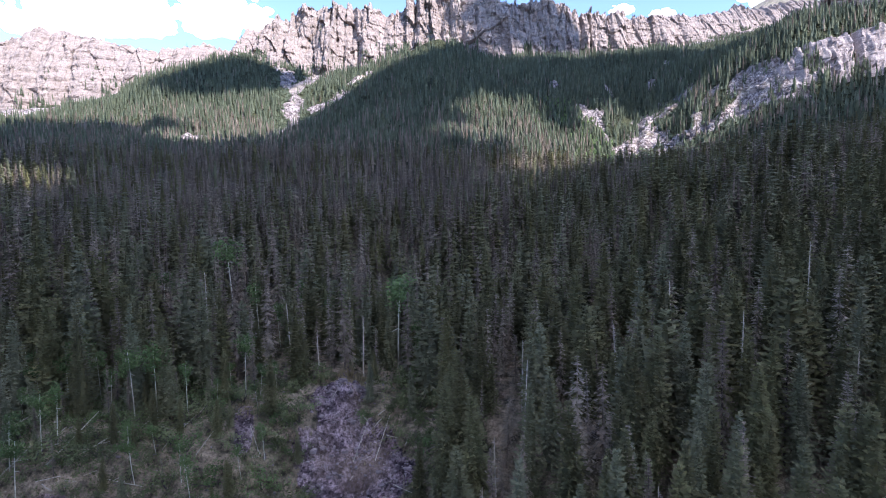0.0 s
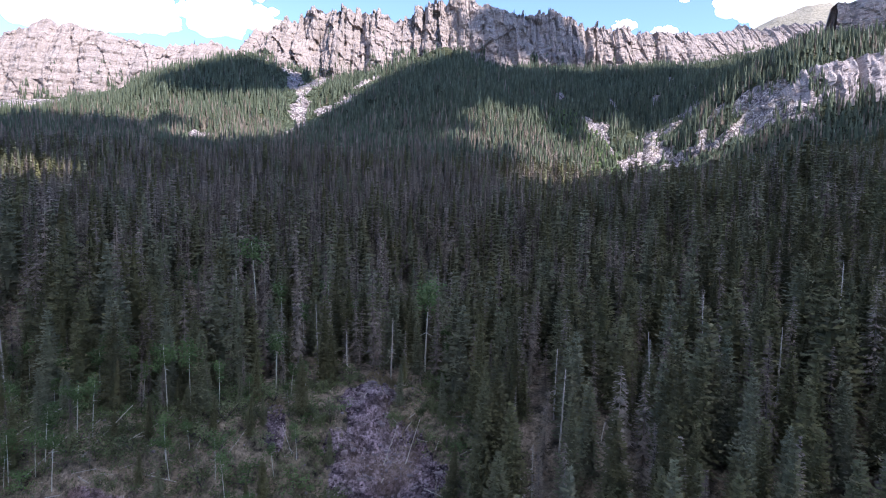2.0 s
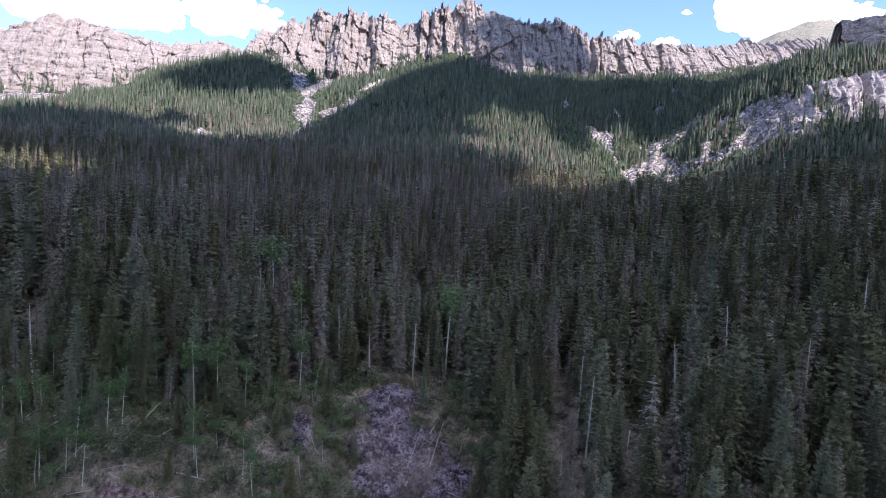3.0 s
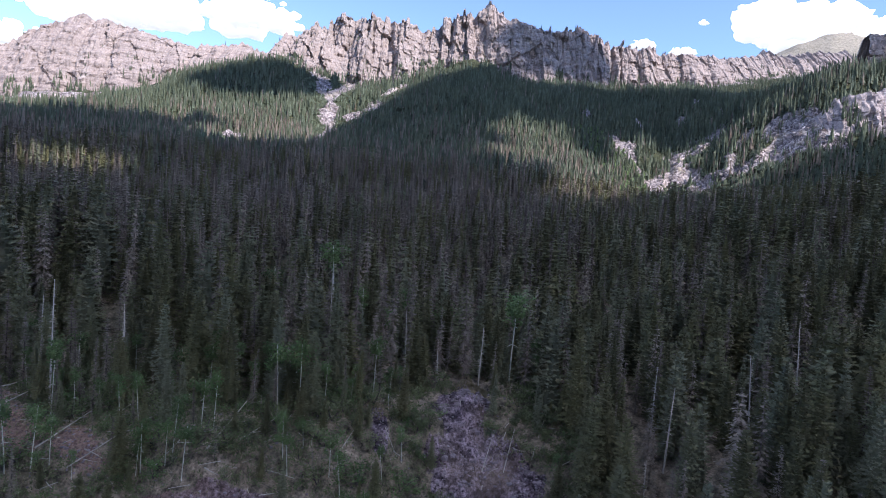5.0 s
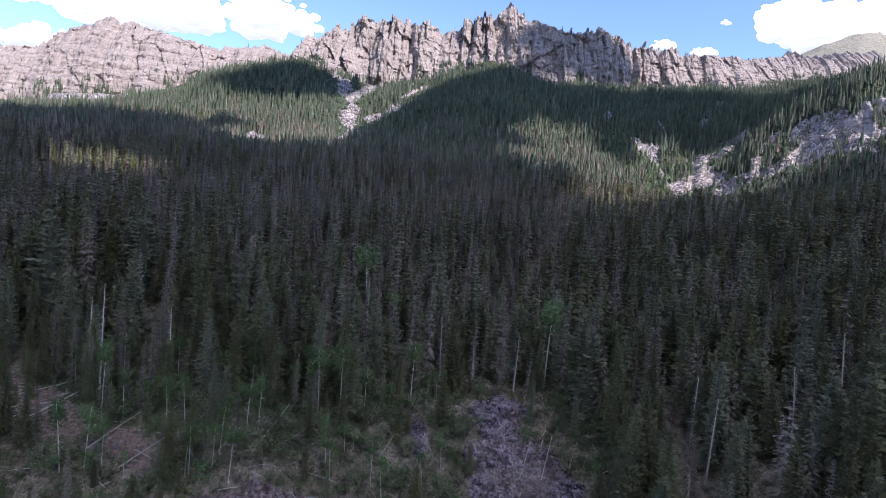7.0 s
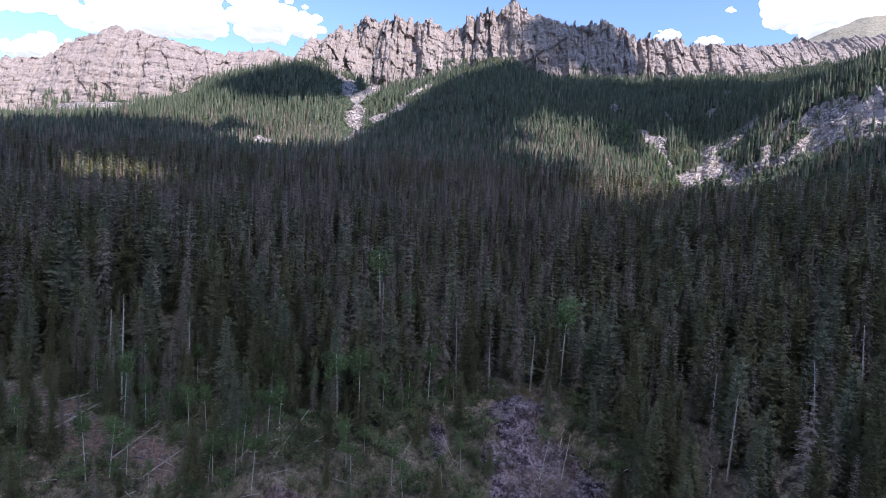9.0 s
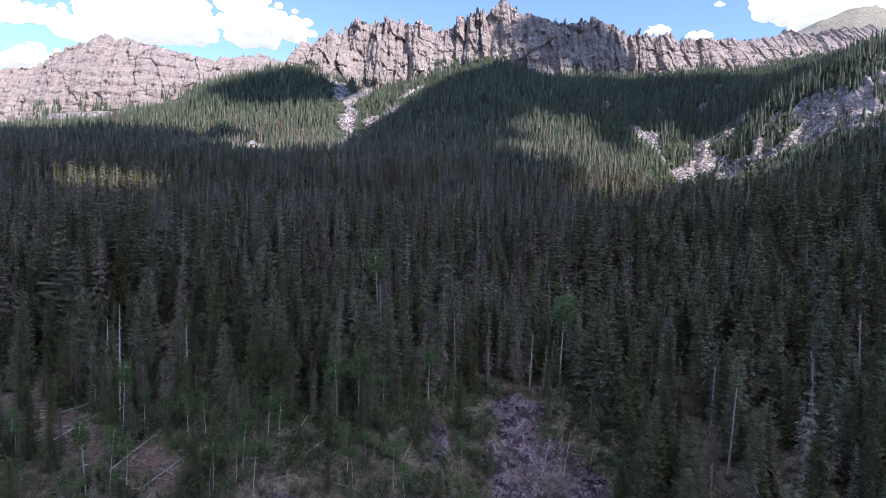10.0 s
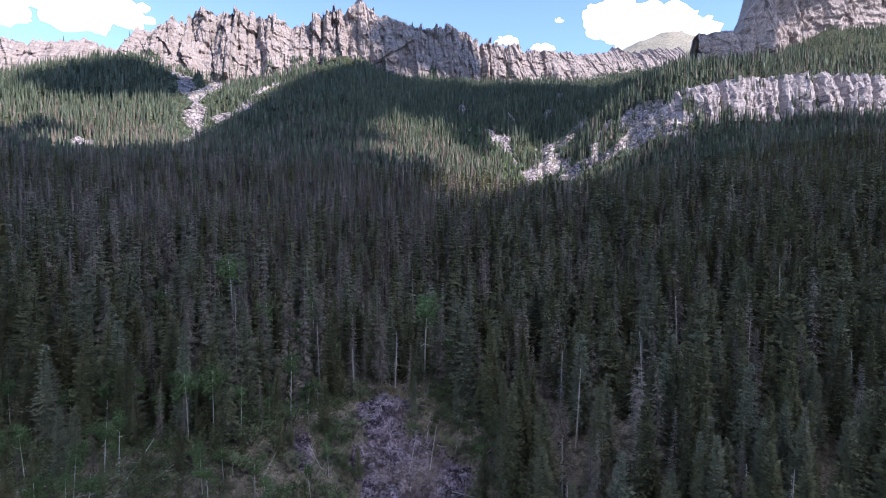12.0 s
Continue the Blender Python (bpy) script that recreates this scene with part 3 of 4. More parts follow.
def tiered(rng, height, radius, tiers=5, points=5, start=0.05, ragged=0.25):
    """A distant spruce: overlapping uneven skirts, each narrower than the one below."""
    V, F = [], []
    for k in range(tiers):
        low = start + (0.93 - start) * k / tiers
        top = min(1.0, low + 2.1 * (0.97 - start) / tiers)
        wide, i, turn = radius * (1 - low) ** 0.85 * rng.uniform(0.85, 1.15), len(V), rng.uniform(0, 6.28)
        V.append((rng.gauss(0, 0.05), rng.gauss(0, 0.05), (1.0 if k == tiers - 1 else top) * height))
        for n in range(points):
            a = turn + 6.2832 * (n + rng.uniform(-0.3, 0.3)) / points
            rr = wide * rng.uniform(1 - ragged, 1 + ragged)
            V.append((rr * math.cos(a), rr * math.sin(a), (low + rng.uniform(-0.04, 0.04)) * height))
        F += [(i, i + 1 + n, i + 1 + (n + 1) % points) for n in range(points)]
    return np.array(V), np.array(F)


def stem(height, r0, r1, sides=6, bend=0.0, start=0.0, levels=4):
    V, F = [], []
    for k in range(levels):
        u = k / (levels - 1)
        for j in range(sides):
            a = 6.28318 * j / sides
            r = r0 + (r1 - r0) * u
            V.append((r * math.cos(a) + bend * u * u, r * math.sin(a), start + u * (height - start)))
    for k in range(levels - 1):
        for j in range(sides):
            p, q = k * sides + j, k * sides + (j + 1) % sides
            F += [(p, q, q + sides), (p, q + sides, p + sides)]
    V.append((bend, 0, height))
    F += [((levels - 1) * sides + j, (levels - 1) * sides + (j + 1) % sides, len(V) - 1) for j in range(sides)]
    return np.array(V), np.array(F)


def joined(*pieces):
    V, F, n = [], [], 0
    for v, f in pieces:
        V.append(v)
        F.append(f + n)
        n += len(v)
    return np.concatenate(V), np.concatenate(F)


def dead_twigs(rng, height, count, reach, start=0.15):
    """Short bare drooping branches as thin three-sided spikes."""
    V, F = [], []
    for _ in range(count):
        u = rng.uniform(start, 0.97)
        L, a = reach * (1.05 - u) * rng.uniform(0.5, 1.2) + 0.25, rng.uniform(0, 6.28)
        ca, sa, z0, i = math.cos(a), math.sin(a), u * height, len(V)
        V += [(0, 0, z0 + 0.06), (-sa * 0.05, ca * 0.05, z0 - 0.04), (sa * 0.05, -ca * 0.05, z0 - 0.04), (ca * L, sa * L, z0 - L * rng.uniform(0.1, 0.6))]
        F += [(i, i + 1, i + 3), (i + 1, i + 2, i + 3), (i + 2, i, i + 3)]
    return np.array(V), np.array(F)


def tree_thing(name, label, category, group, crown, crown_mat, trunk, trunk_mat, limbs=()):
    base = new(name)
    base.empty_display_size = 0.5
    wood = part("trunk", mesh_from("trunk", *trunk, [trunk_mat], smooth=True), base)
    for twig in limbs:
        part("branch", mesh_from("branch", *twig, [trunk_mat]), wood)
    part("crown", mesh_from("crown", *crown, [crown_mat]), base)
    return tagged(base, label, category, group)


rng = random.Random(5)
SPRUCES, DEADS = [], []
for k in range(8):
    h, wide = 22.0, rng.uniform(2.6, 3.5)
    crown = joined(core(rng, h * 0.97, wide * 0.54, points=8, rings=5), sprays(rng, h, wide, 40, 8, 0.8, rng.uniform(0.04, 0.12), rng.uniform(0.2, 0.4)))
    SPRUCES.append(tree_thing("spruce", "dark green spruce tree with drooping boughs on the slope", "tree", "spruces of the lower slope", crown, SPRUCE_LIVE, stem(h * 0.98, 0.22, 0.02), SPRUCE_BARK))
for k in range(5):
    h = 22.0
    crown = joined(sprays(rng, h, rng.uniform(1.4, 2.0), 44, 6, 0.42, rng.uniform(0.12, 0.3), 0.5, 0.6), dead_twigs(rng, h, 200, 2.2, 0.08))
    DEADS.append(tree_thing("dead_spruce", "dead grey-brown spruce with thin bare twigs on the slope", "tree", "dead spruces of the lower slope", crown, SPRUCE_DEAD, stem(h * 0.99, 0.2, 0.02), SPRUCE_BARK))

BACK_LIVE, BACK_DEAD, MID_LIVE, MID_DEAD, UPPER_LIVE, UPPER_DEAD = [], [], [], [], [], []
for k in range(6):
    w = rng.uniform(2.4, 3.1)
    BACK_LIVE.append(joined(core(rng, 16.6, w * 0.52, points=6, rings=3), sprays(rng, 17, w, 27, 8, 0.85, 0.05, 0.3)))
    BACK_DEAD.append(joined(sprays(rng, 17, rng.uniform(1.2, 1.7), 30, 5, 0.45, 0.1, 0.5, 0.7, False), dead_twigs(rng, 17, 80, 1.8), stem(17, 0.17, 0.02, 4, levels=2)))
for k in range(8):
    w = rng.uniform(2.4, 3.1)
    MID_LIVE.append(joined(core(rng, 16.6, w * 0.56, rings=3, points=5), sprays(rng, 17, w, 18, 7, 1.1, 0.06, 0.3, 1.0, False)))
    MID_DEAD.append(joined(core(rng, 15, 0.5, 0.2, 4, 2), sprays(rng, 17, rng.uniform(1.2, 1.8), 22, 4, 0.65, 0.1, 0.5, 0.9, False), stem(17, 0.17, 0.02, 3, levels=2)))
    UPPER_LIVE.append(joined(tiered(rng, 17, rng.uniform(1.6, 2.0), 4, 5), sprays(rng, 17, rng.uniform(2.3, 3.0), 10, 5, 1.4, 0.06, 0.3, 1.0, False)))
    UPPER_DEAD.append(joined(tiered(rng, 16, rng.uniform(0.7, 1.1), 3, 4), sprays(rng, 17, rng.uniform(1.3, 1.9), 9, 4, 1.0, 0.1, 0.5, 0.9, False), stem(17, 0.16, 0.03, 3, levels=2)))
FAR_LIVE = [tiered(rng, 17, rng.uniform(1.5, 2.2), 5, 5) for _ in range(9)]
FAR_DEAD = [tiered(rng, 17, rng.uniform(1.0, 1.6), 5, 4, ragged=0.4) for _ in range(7)]


def scatter(x0, x1, y0, y1, gap, seed):
    """Tree places on a jittered grid, thinned by bare ground and clearings."""
    r = np.random.default_rng(seed)
    xs, ys = np.meshgrid(np.arange(x0, x1, gap), np.arange(y0, y1, gap))
    xs = (xs + r.uniform(-0.5, 0.5, xs.shape) * gap).ravel()
    ys = (ys + r.uniform(-0.5, 0.5, ys.shape) * gap).ravel()
    keep = ((bareness(xs, ys) < 0.35) | ((ys > 400) & (fbm(xs / 10, ys / 10, 95) > np.where(xs > 200, 0.0, np.where(xs < -400, 0.14, np.where(ys > 740, 0.12, 0.3)))))) & (r.random(len(xs)) < 0.93) & ((ys < 440) | (fbm(xs / 13, ys / 13, 96) > -0.3))
    return xs[keep], ys[keep], r


def stunted(x, y, r):
    """Height share of trees: only low scrub grows along the foot of bare ground."""
    above = np.where(x < 300, np.maximum(bareness(x, y + 28), np.maximum(bareness(x, y + 42), bareness(x, y + 56)) * (x < -110)), 0)
    low = (x < 350) & (np.maximum(bareness(x, y + 14), above) > 0.5)
    return np.where(low, np.where(r.random(len(x)) < 0.08, 0.8, np.where(x > 235, 0.45, 0.16) + 0.25 * r.random(len(x))), 1.0)


def dead_share(x, y):
    """Share of beetle-killed trees."""
    zone = np.where(x > 0, 0.19, 0.3) + 0.6 * np.exp(-((y - 340) / 160) ** 2) * np.clip(1.1 - x / 250, 0.25, 1) - 0.3 * np.clip((y - 600) / 150, 0, 1) - 0.45 * np.exp(-((x + 255) / 70) ** 2 - ((y - 340) / 30) ** 2) + 0.05 * np.clip((x - 300) / 80, 0, 1) * np.clip((525 - y) / 20, 0, 1) + 0.3 * np.exp(-((x - 60) / 60) ** 2 - ((y - 570) / 90) ** 2) + 0.25 * np.exp(-((x + 330) / 160) ** 2 - ((y - 630) / 60) ** 2)
    return np.clip(zone + 0.25 * fbm(x / 60, y / 60, 31), 0.04, 0.85)


def forest(name, label, groups, live=None):
    """One joined forest from (meshes, material slot, xs, ys, heights, seed) groups."""
    V, F, M, T, n = [], [], [], [], 0
    for shapes, slot, xs, ys, hs, seed, *given in groups:
        r = np.random.default_rng(seed)
        zs, pick = given[0] if given else ground_height(xs, ys), r.integers(0, len(shapes), len(xs))
        for k, (v, f) in enumerate(shapes):
            sel = np.flatnonzero(pick == k)
            if not len(sel):
                continue
            a, wide = r.uniform(0, 6.28, len(sel)), r.uniform(0.85, 1.4, len(sel))
            sc = hs[sel] / 17.0
            lean = r.normal(0, 0.02, (len(sel), 2))
            c, s = np.cos(a)[:, None], np.sin(a)[:, None]
            px = (v[None, :, 0] * c - v[None, :, 1] * s) * (sc * wide)[:, None] + v[None, :, 2] * lean[:, :1]
            py = (v[None, :, 0] * s + v[None, :, 1] * c) * (sc * wide)[:, None] + v[None, :, 2] * lean[:, 1:]
            pz = v[None, :, 2] * sc[:, None]
            V.append(np.stack([px + xs[sel][:, None], py + ys[sel][:, None], pz + zs[sel][:, None] - 0.3], -1).reshape(-1, 3))
            F.append((f[None] + (n + np.arange(len(sel)) * len(v))[:, None, None]).reshape(-1, 3))
            M.append(np.full(len(f) * len(sel), slot))
            T.append(np.repeat(r.random(len(sel)), len(v)))
            n += len(v) * len(sel)
    ob = new(name, mesh_from(name, np.concatenate(V), np.concatenate(F), [live or SPRUCE_LIVE, SPRUCE_DEAD], np.concatenate(M), np.concatenate(T)))
    return tagged(ob, label, "forest", kind="stuff")


def in_view(x, y):
    """The fan of ground that the valley camera line can look at."""
    return (x > -0.95 * y - 75) & (x < 1.15 * y + 45)


def split_dead(xs, ys, r):
    return r.random(len(xs)) < dead_share(xs, ys)


# far woods
SCRUB = [tiered(rng, 17, rng.uniform(6.0, 10.0), 3, 5, ragged=0.4) for _ in range(5)]
xs, ys, r = scatter(-800, 1000, 440, 1090, 3.9, 11)
foot_y = np.interp(xs, [p[0] for p in RIDGE_FOOT], [p[1] for p in RIDGE_FOOT])
keep = in_view(xs, ys) & (ys < foot_y - np.interp(xs, (-520, -400, -260, -30, 60), (0, 0, 34, 10, 0)) + np.interp(xs, (-520, -400, -260, 0, 100), (95, 60, 120, 70, 48)) * fbm(xs / 28, ys / 60, 90) - np.interp(xs, (-610, -500), (88, 0)))
east = np.interp(xs, [420, 426, 510, 590, 655, 1200], [2000, 622, 622, 640, 650, 655])
keep &= ~((xs > 424) & (ys > east) & (ys < east + 70))
xs, ys = xs[keep], ys[keep]
dead, hs = split_dead(xs, ys, r), (6.5 + 12 * r.random(len(xs))) * (1 + 0.5 * fbm(xs / 35, ys / 35, 92)) * stunted(xs, ys, r) * np.where(xs > 310, np.where((xs > 410) & (ys > 585), 0.62, 1.05), 1.0)
lx, ly = np.concatenate([r.uniform(-660, 420, 26000), r.uniform(-660, 420, 9000)]), np.concatenate([r.uniform(480, 860, 26000), r.uniform(540, 680, 9000)])
below = np.maximum(np.maximum(bareness(lx, ly + 14), bareness(lx, ly + 30)), bareness(lx, ly + 50) * (lx < -110))
ok = (below > 0.4) & (bareness(lx, ly) < 0.6) & in_view(lx, ly)
lx, ly = lx[ok], ly[ok]
far_groups = [(SCRUB, 0, lx, ly, r.uniform(2.0, 5.5, len(lx)), 4), (FAR_LIVE, 0, xs[~dead], ys[~dead], hs[~dead], 1), (FAR_DEAD, 1, xs[dead], ys[dead], hs[dead], 2)]
# small spruces in the clefts and on the crest of the cliffs
P = CLIFF_FACES["cliff_ridge"]
rows, cols = r.integers(1, len(P), 9000), r.integers(2, P.shape[1] - 2, 9000)
spot = P[rows, cols]
cleft = P[rows, cols, 1] - 0.5 * (P[rows, cols - 2, 1] + P[rows, cols + 2, 1]) + 6 * fbm(spot[:, 0] / 30, spot[:, 2] / 25, 97)
on = np.argsort(-(cleft - 6.0 * rows / len(P) + np.where(rows > len(P) - 3, 3.5, 0)))[:900]
far_groups.append((FAR_LIVE, 0, spot[on, 0], spot[on, 1], r.uniform(4, 11, len(on)), 3, spot[on, 2] - 0.5))
# clumps that climb the talus at the foot of the ridge
rows, cols = r.integers(1, len(P) // 3, 5000), r.integers(2, P.shape[1] - 2, 5000)
spot = P[rows, cols]
steep = rows / len(P)
on = np.flatnonzero((fbm(spot[:, 0] / 26 + 0.5 * steep, spot[:, 2] / 60, 101) - 0.9 * steep > np.interp(spot[:, 0], (-640, -430, -300, -60, 40), (-0.08, 0.0, 0.0, 0.02, 0.12))) & (spot[:, 0] > -700) & (spot[:, 0] < 420))[:700]
far_groups.append((FAR_LIVE, 0, spot[on, 0], spot[on, 1] - 1.0, r.uniform(6, 14, len(on)), 7, spot[on, 2] - 1.0))
P = CLIFF_FACES["cliff_ledge"]
rows, cols = r.integers(1, len(P), 1600), r.integers(2, P.shape[1] - 2, 1600)
spot = P[rows, cols]
on = np.argsort(-(fbm(spot[:, 0] / 22, spot[:, 2] / 12, 99) - 0.3 * rows / len(P) + np.where(rows > len(P) - 4, 0.5, 0)))[:420]
far_groups.append((FAR_LIVE, 0, spot[on, 0], spot[on, 1] - 0.5, r.uniform(5, 13, len(on)), 5, spot[on, 2] - 1.0))
forest("far_forest", "distant dark green and brown spruce forest on the mountainside", far_groups, SPRUCE_HAZY)

# bright green willow thickets in the mouth of the bowl and along its western side
r = np.random.default_rng(71)
q = r.random(620)
wx, wy = np.interp(q, (0, 0.35, 1), (150, 172, 140)) + r.normal(0, 11, 620), np.interp(q, (0, 0.35, 1), (545, 600, 700)) + r.normal(0, 14, 620)
forest("willow_thickets", "bright green willow and aspen thickets in the mouth of the bowl", [(SCRUB, 0, wx, wy, r.uniform(2.5, 6.5, 620), 6)], ASPEN_LEAF)

# upper middle woods
def woods(name, label, x0, x1, y0, y1, gap, seed, live, gone, low=12, high=22):
    xs, ys, r = scatter(x0, x1, y0, y1, gap, seed)
    keep = in_view(xs, ys) & ~near_zone(xs, ys)
    xs, ys = xs[keep], ys[keep]
    dead, hs = split_dead(xs, ys, r), r.uniform(low, high, len(xs)) * (1 + 0.4 * fbm(xs / 30, ys / 30, 93))
    return forest(name, label, [(live, 0, xs[~dead], ys[~dead], hs[~dead], seed + 50), (gone, 1, xs[dead], ys[dead], hs[dead], seed + 60)])


def near_zone(x, y):
    """The stretch of bank and slope whose trees stand as things of their own."""
    return ((y < 120) & (x < 8)) | ((y < 84 + 0.1 * np.abs(x)) & (x >= 8))


woods("upper_forest", "dense brown beetle-killed and green spruce forest on the slope", -520, 560, 262, 440, 4.9, 12, UPPER_LIVE, UPPER_DEAD, 9, 20)
woods("middle_forest", "dense green and brown spruce forest on the slope", -330, 360, 160, 262, 5.1, 14, MID_LIVE, MID_DEAD, 11, 24)
woods("lower_forest", "dense dark green spruce forest above the bank", -240, 230, 80, 160, 5.0, 15, BACK_LIVE, BACK_DEAD, 12, 26)

# near trees, each its own thing
xs, ys, r = scatter(-170, 150, 44, 128, 5.2, 13)
near = in_view(xs, ys) & near_zone(xs, ys) & ((xs > -2) | (ys > 101 + 6 * vnoise(xs / 9, ys / 9, 77) - 0.06 * (xs + 60) + np.where(xs < -85, 3, 0)))
near &= ~((xs > -52) & (xs < -2) & (ys < 121))
xs, ys = xs[near], ys[near]
dead = r.random(len(xs)) < np.where(xs < 0, 0.42, 0.2)
zs = ground_height(xs, ys)
for x, y, z, d in zip(xs, ys, zs, dead):
    src = rng.choice(DEADS if d else SPRUCES)
    k = rng.uniform(0.45, 1.15) if x > -2 else rng.uniform(0.4, 1.2)
    copy_thing(src, pose(x, y, z - 0.3, rng.gauss(0, 1.2), rng.gauss(0, 1.2), rng.uniform(0, 360)) @ Matrix.Diagonal((k * rng.uniform(0.9, 1.15), k * rng.uniform(0.9, 1.15), k, 1)))
for src in SPRUCES + DEADS:
    x, y = rng.uniform(10, 60), rng.uniform(62, 90)
    src.matrix_basis = pose(x, y, float(ground_height(x, y)) - 0.3, 0, 0, rng.uniform(0, 360))


# ---- clouds ----
def cloud(name, label, centre, size, seed, fine=2, flat=0.45, holes=(), fill=6.0, turn=0.0, mat=None):
    """A cumulus heap of knobbly puffs with a flattened base. holes: x, y, radius of gaps."""
    r = random.Random(seed)
    pieces = []
    mean = size[2] * 0.32 * 1.4
    puffs = int(fill * size[0] * size[1] / mean ** 2) + 5
    bm = bmesh.new()
    bmesh.ops.create_icosphere(bm, subdivisions=fine, radius=1)
    ball = np.array([v.co[:] for v in bm.verts])
    tri = np.array([[v.index for v in f.verts] for f in bm.faces])
    bm.free()
    for k in range(puffs + puffs // 2):
        u, a = math.sqrt(r.random()), r.uniform(0, 6.28)
        c = Vector((math.cos(a) * u * size[0], math.sin(a) * u * size[1], (r.random() ** 1.6) * size[2] * (1 - 0.7 * u * u)))
        if any(math.hypot(c.x - hx, c.y - hy) < hr for hx, hy, hr in holes):
            continue
        rad = size[2] * (0.14 + 0.42 * r.random() ** 1.4) * (1.1 - 0.45 * u)
        if k >= puffs:
            c, rad = Vector((math.cos(a) * size[0] * r.uniform(0.8, 0.98), 0, size[2] * r.uniform(-0.15, 0.9))), size[2] * r.uniform(0.04, 0.11)
        bumpy = 1 + 0.35 * fbm(ball[:, 0] * 2 + k, ball[:, 1] * 2 + ball[:, 2] * 1.7, seed + k) + (0.14 * fbm(ball[:, 0] * 15 + k, ball[:, 2] * 15 + ball[:, 1] * 11, seed + k + 5) if fine > 2 else 0) + 0.25 * fbm(ball[:, 0] * 6 + k, ball[:, 2] * 6 + ball[:, 1] * 5, seed + k + 9)
        co = ball * bumpy[:, None] * rad * np.array([1.5, 1.5, 1.0])
        co[:, 2] = np.where(co[:, 2] < 0, co[:, 2] * flat, co[:, 2])
        pieces.append((co + np.array(c), tri))
    v, f = joined(*pieces)
    ob = new(name, mesh_from(name, v, f, [mat or CLOUD], smooth=True))
    ob.location, ob.rotation_euler[2] = centre, radians(turn)
    return tagged(ob, label, "cloud", "cumulus clouds", "structure")


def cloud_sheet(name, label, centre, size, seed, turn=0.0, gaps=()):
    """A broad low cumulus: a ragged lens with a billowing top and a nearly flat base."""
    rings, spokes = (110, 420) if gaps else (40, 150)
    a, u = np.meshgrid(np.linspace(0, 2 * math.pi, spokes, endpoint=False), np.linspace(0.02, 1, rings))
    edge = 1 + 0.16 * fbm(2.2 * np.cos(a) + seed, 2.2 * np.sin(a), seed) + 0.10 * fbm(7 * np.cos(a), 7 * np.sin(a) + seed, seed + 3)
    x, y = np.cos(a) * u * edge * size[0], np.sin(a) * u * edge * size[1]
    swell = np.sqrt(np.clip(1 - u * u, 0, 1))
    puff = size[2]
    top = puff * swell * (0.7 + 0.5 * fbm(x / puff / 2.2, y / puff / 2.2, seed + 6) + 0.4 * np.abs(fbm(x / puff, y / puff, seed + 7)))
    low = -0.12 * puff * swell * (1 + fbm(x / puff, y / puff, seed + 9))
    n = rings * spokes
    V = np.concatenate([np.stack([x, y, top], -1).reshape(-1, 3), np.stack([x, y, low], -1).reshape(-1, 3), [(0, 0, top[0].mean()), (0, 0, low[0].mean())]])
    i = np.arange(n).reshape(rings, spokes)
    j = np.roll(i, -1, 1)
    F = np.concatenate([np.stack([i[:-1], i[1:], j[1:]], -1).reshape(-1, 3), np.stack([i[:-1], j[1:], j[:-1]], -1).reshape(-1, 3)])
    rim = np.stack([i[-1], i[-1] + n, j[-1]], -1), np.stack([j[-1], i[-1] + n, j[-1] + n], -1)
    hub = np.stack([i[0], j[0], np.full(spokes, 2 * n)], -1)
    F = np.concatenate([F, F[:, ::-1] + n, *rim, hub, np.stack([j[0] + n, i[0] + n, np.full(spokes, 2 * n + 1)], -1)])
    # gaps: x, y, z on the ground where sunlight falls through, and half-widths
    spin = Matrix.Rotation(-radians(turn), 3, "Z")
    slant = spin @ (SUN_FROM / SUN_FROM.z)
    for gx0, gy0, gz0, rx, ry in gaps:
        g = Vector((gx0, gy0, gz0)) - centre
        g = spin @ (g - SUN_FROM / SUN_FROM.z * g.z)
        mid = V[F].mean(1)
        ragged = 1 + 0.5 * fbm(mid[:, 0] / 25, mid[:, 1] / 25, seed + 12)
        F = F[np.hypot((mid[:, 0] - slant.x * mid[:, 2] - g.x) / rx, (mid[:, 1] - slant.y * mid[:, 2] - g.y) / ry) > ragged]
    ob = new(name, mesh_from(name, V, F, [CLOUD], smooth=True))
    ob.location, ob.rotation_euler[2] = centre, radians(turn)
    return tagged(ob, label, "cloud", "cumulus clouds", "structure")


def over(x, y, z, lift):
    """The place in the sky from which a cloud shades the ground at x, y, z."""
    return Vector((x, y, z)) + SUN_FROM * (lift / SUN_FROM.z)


# unseen clouds, placed and cut so that their shadows fall on these slopes
cloud_sheet("cloud_1", "unseen broad white cumulus cloud that shades the valley forest", over(-60, 94, 100, 700), (1150, 470, 130), 1, -9, ((-268, 336, 122, 52, 17), (60, 560, 175, 50, 60), (70, 392, 126, 34, 55), (105, 490, 142, 66, 70), (270, 555, 165, 70, 50)))
cloud_sheet("cloud_2", "unseen white cumulus cloud that shades the wooded bowl", over(235, 828, 280, 800), (330, 172, 60), 2)
cloud_sheet("cloud_3", "unseen long white cumulus cloud that shades the central spur", over(-46, 770, 250, 800), (100, 265, 60), 3, 0)
cloud_sheet("cloud_4", "unseen white cumulus cloud that shades the slope below the rock band", over(500, 428, 210, 800), (235, 86, 60), 4)
cloud_sheet("cloud_5", "unseen small white cumulus cloud that shades the western spur", over(-306, 815, 295, 800), (108, 96, 40), 5)
cloud_sheet("cloud_6", "unseen small white cumulus cloud that shades the middle of the ridge", over(152, 985, 410, 800), (135, 55, 40), 6)
cloud_sheet("cloud_7", "unseen small white cumulus cloud that shades the slope above the rock band", over(380, 676, 300, 800), (140, 76, 40), 8)
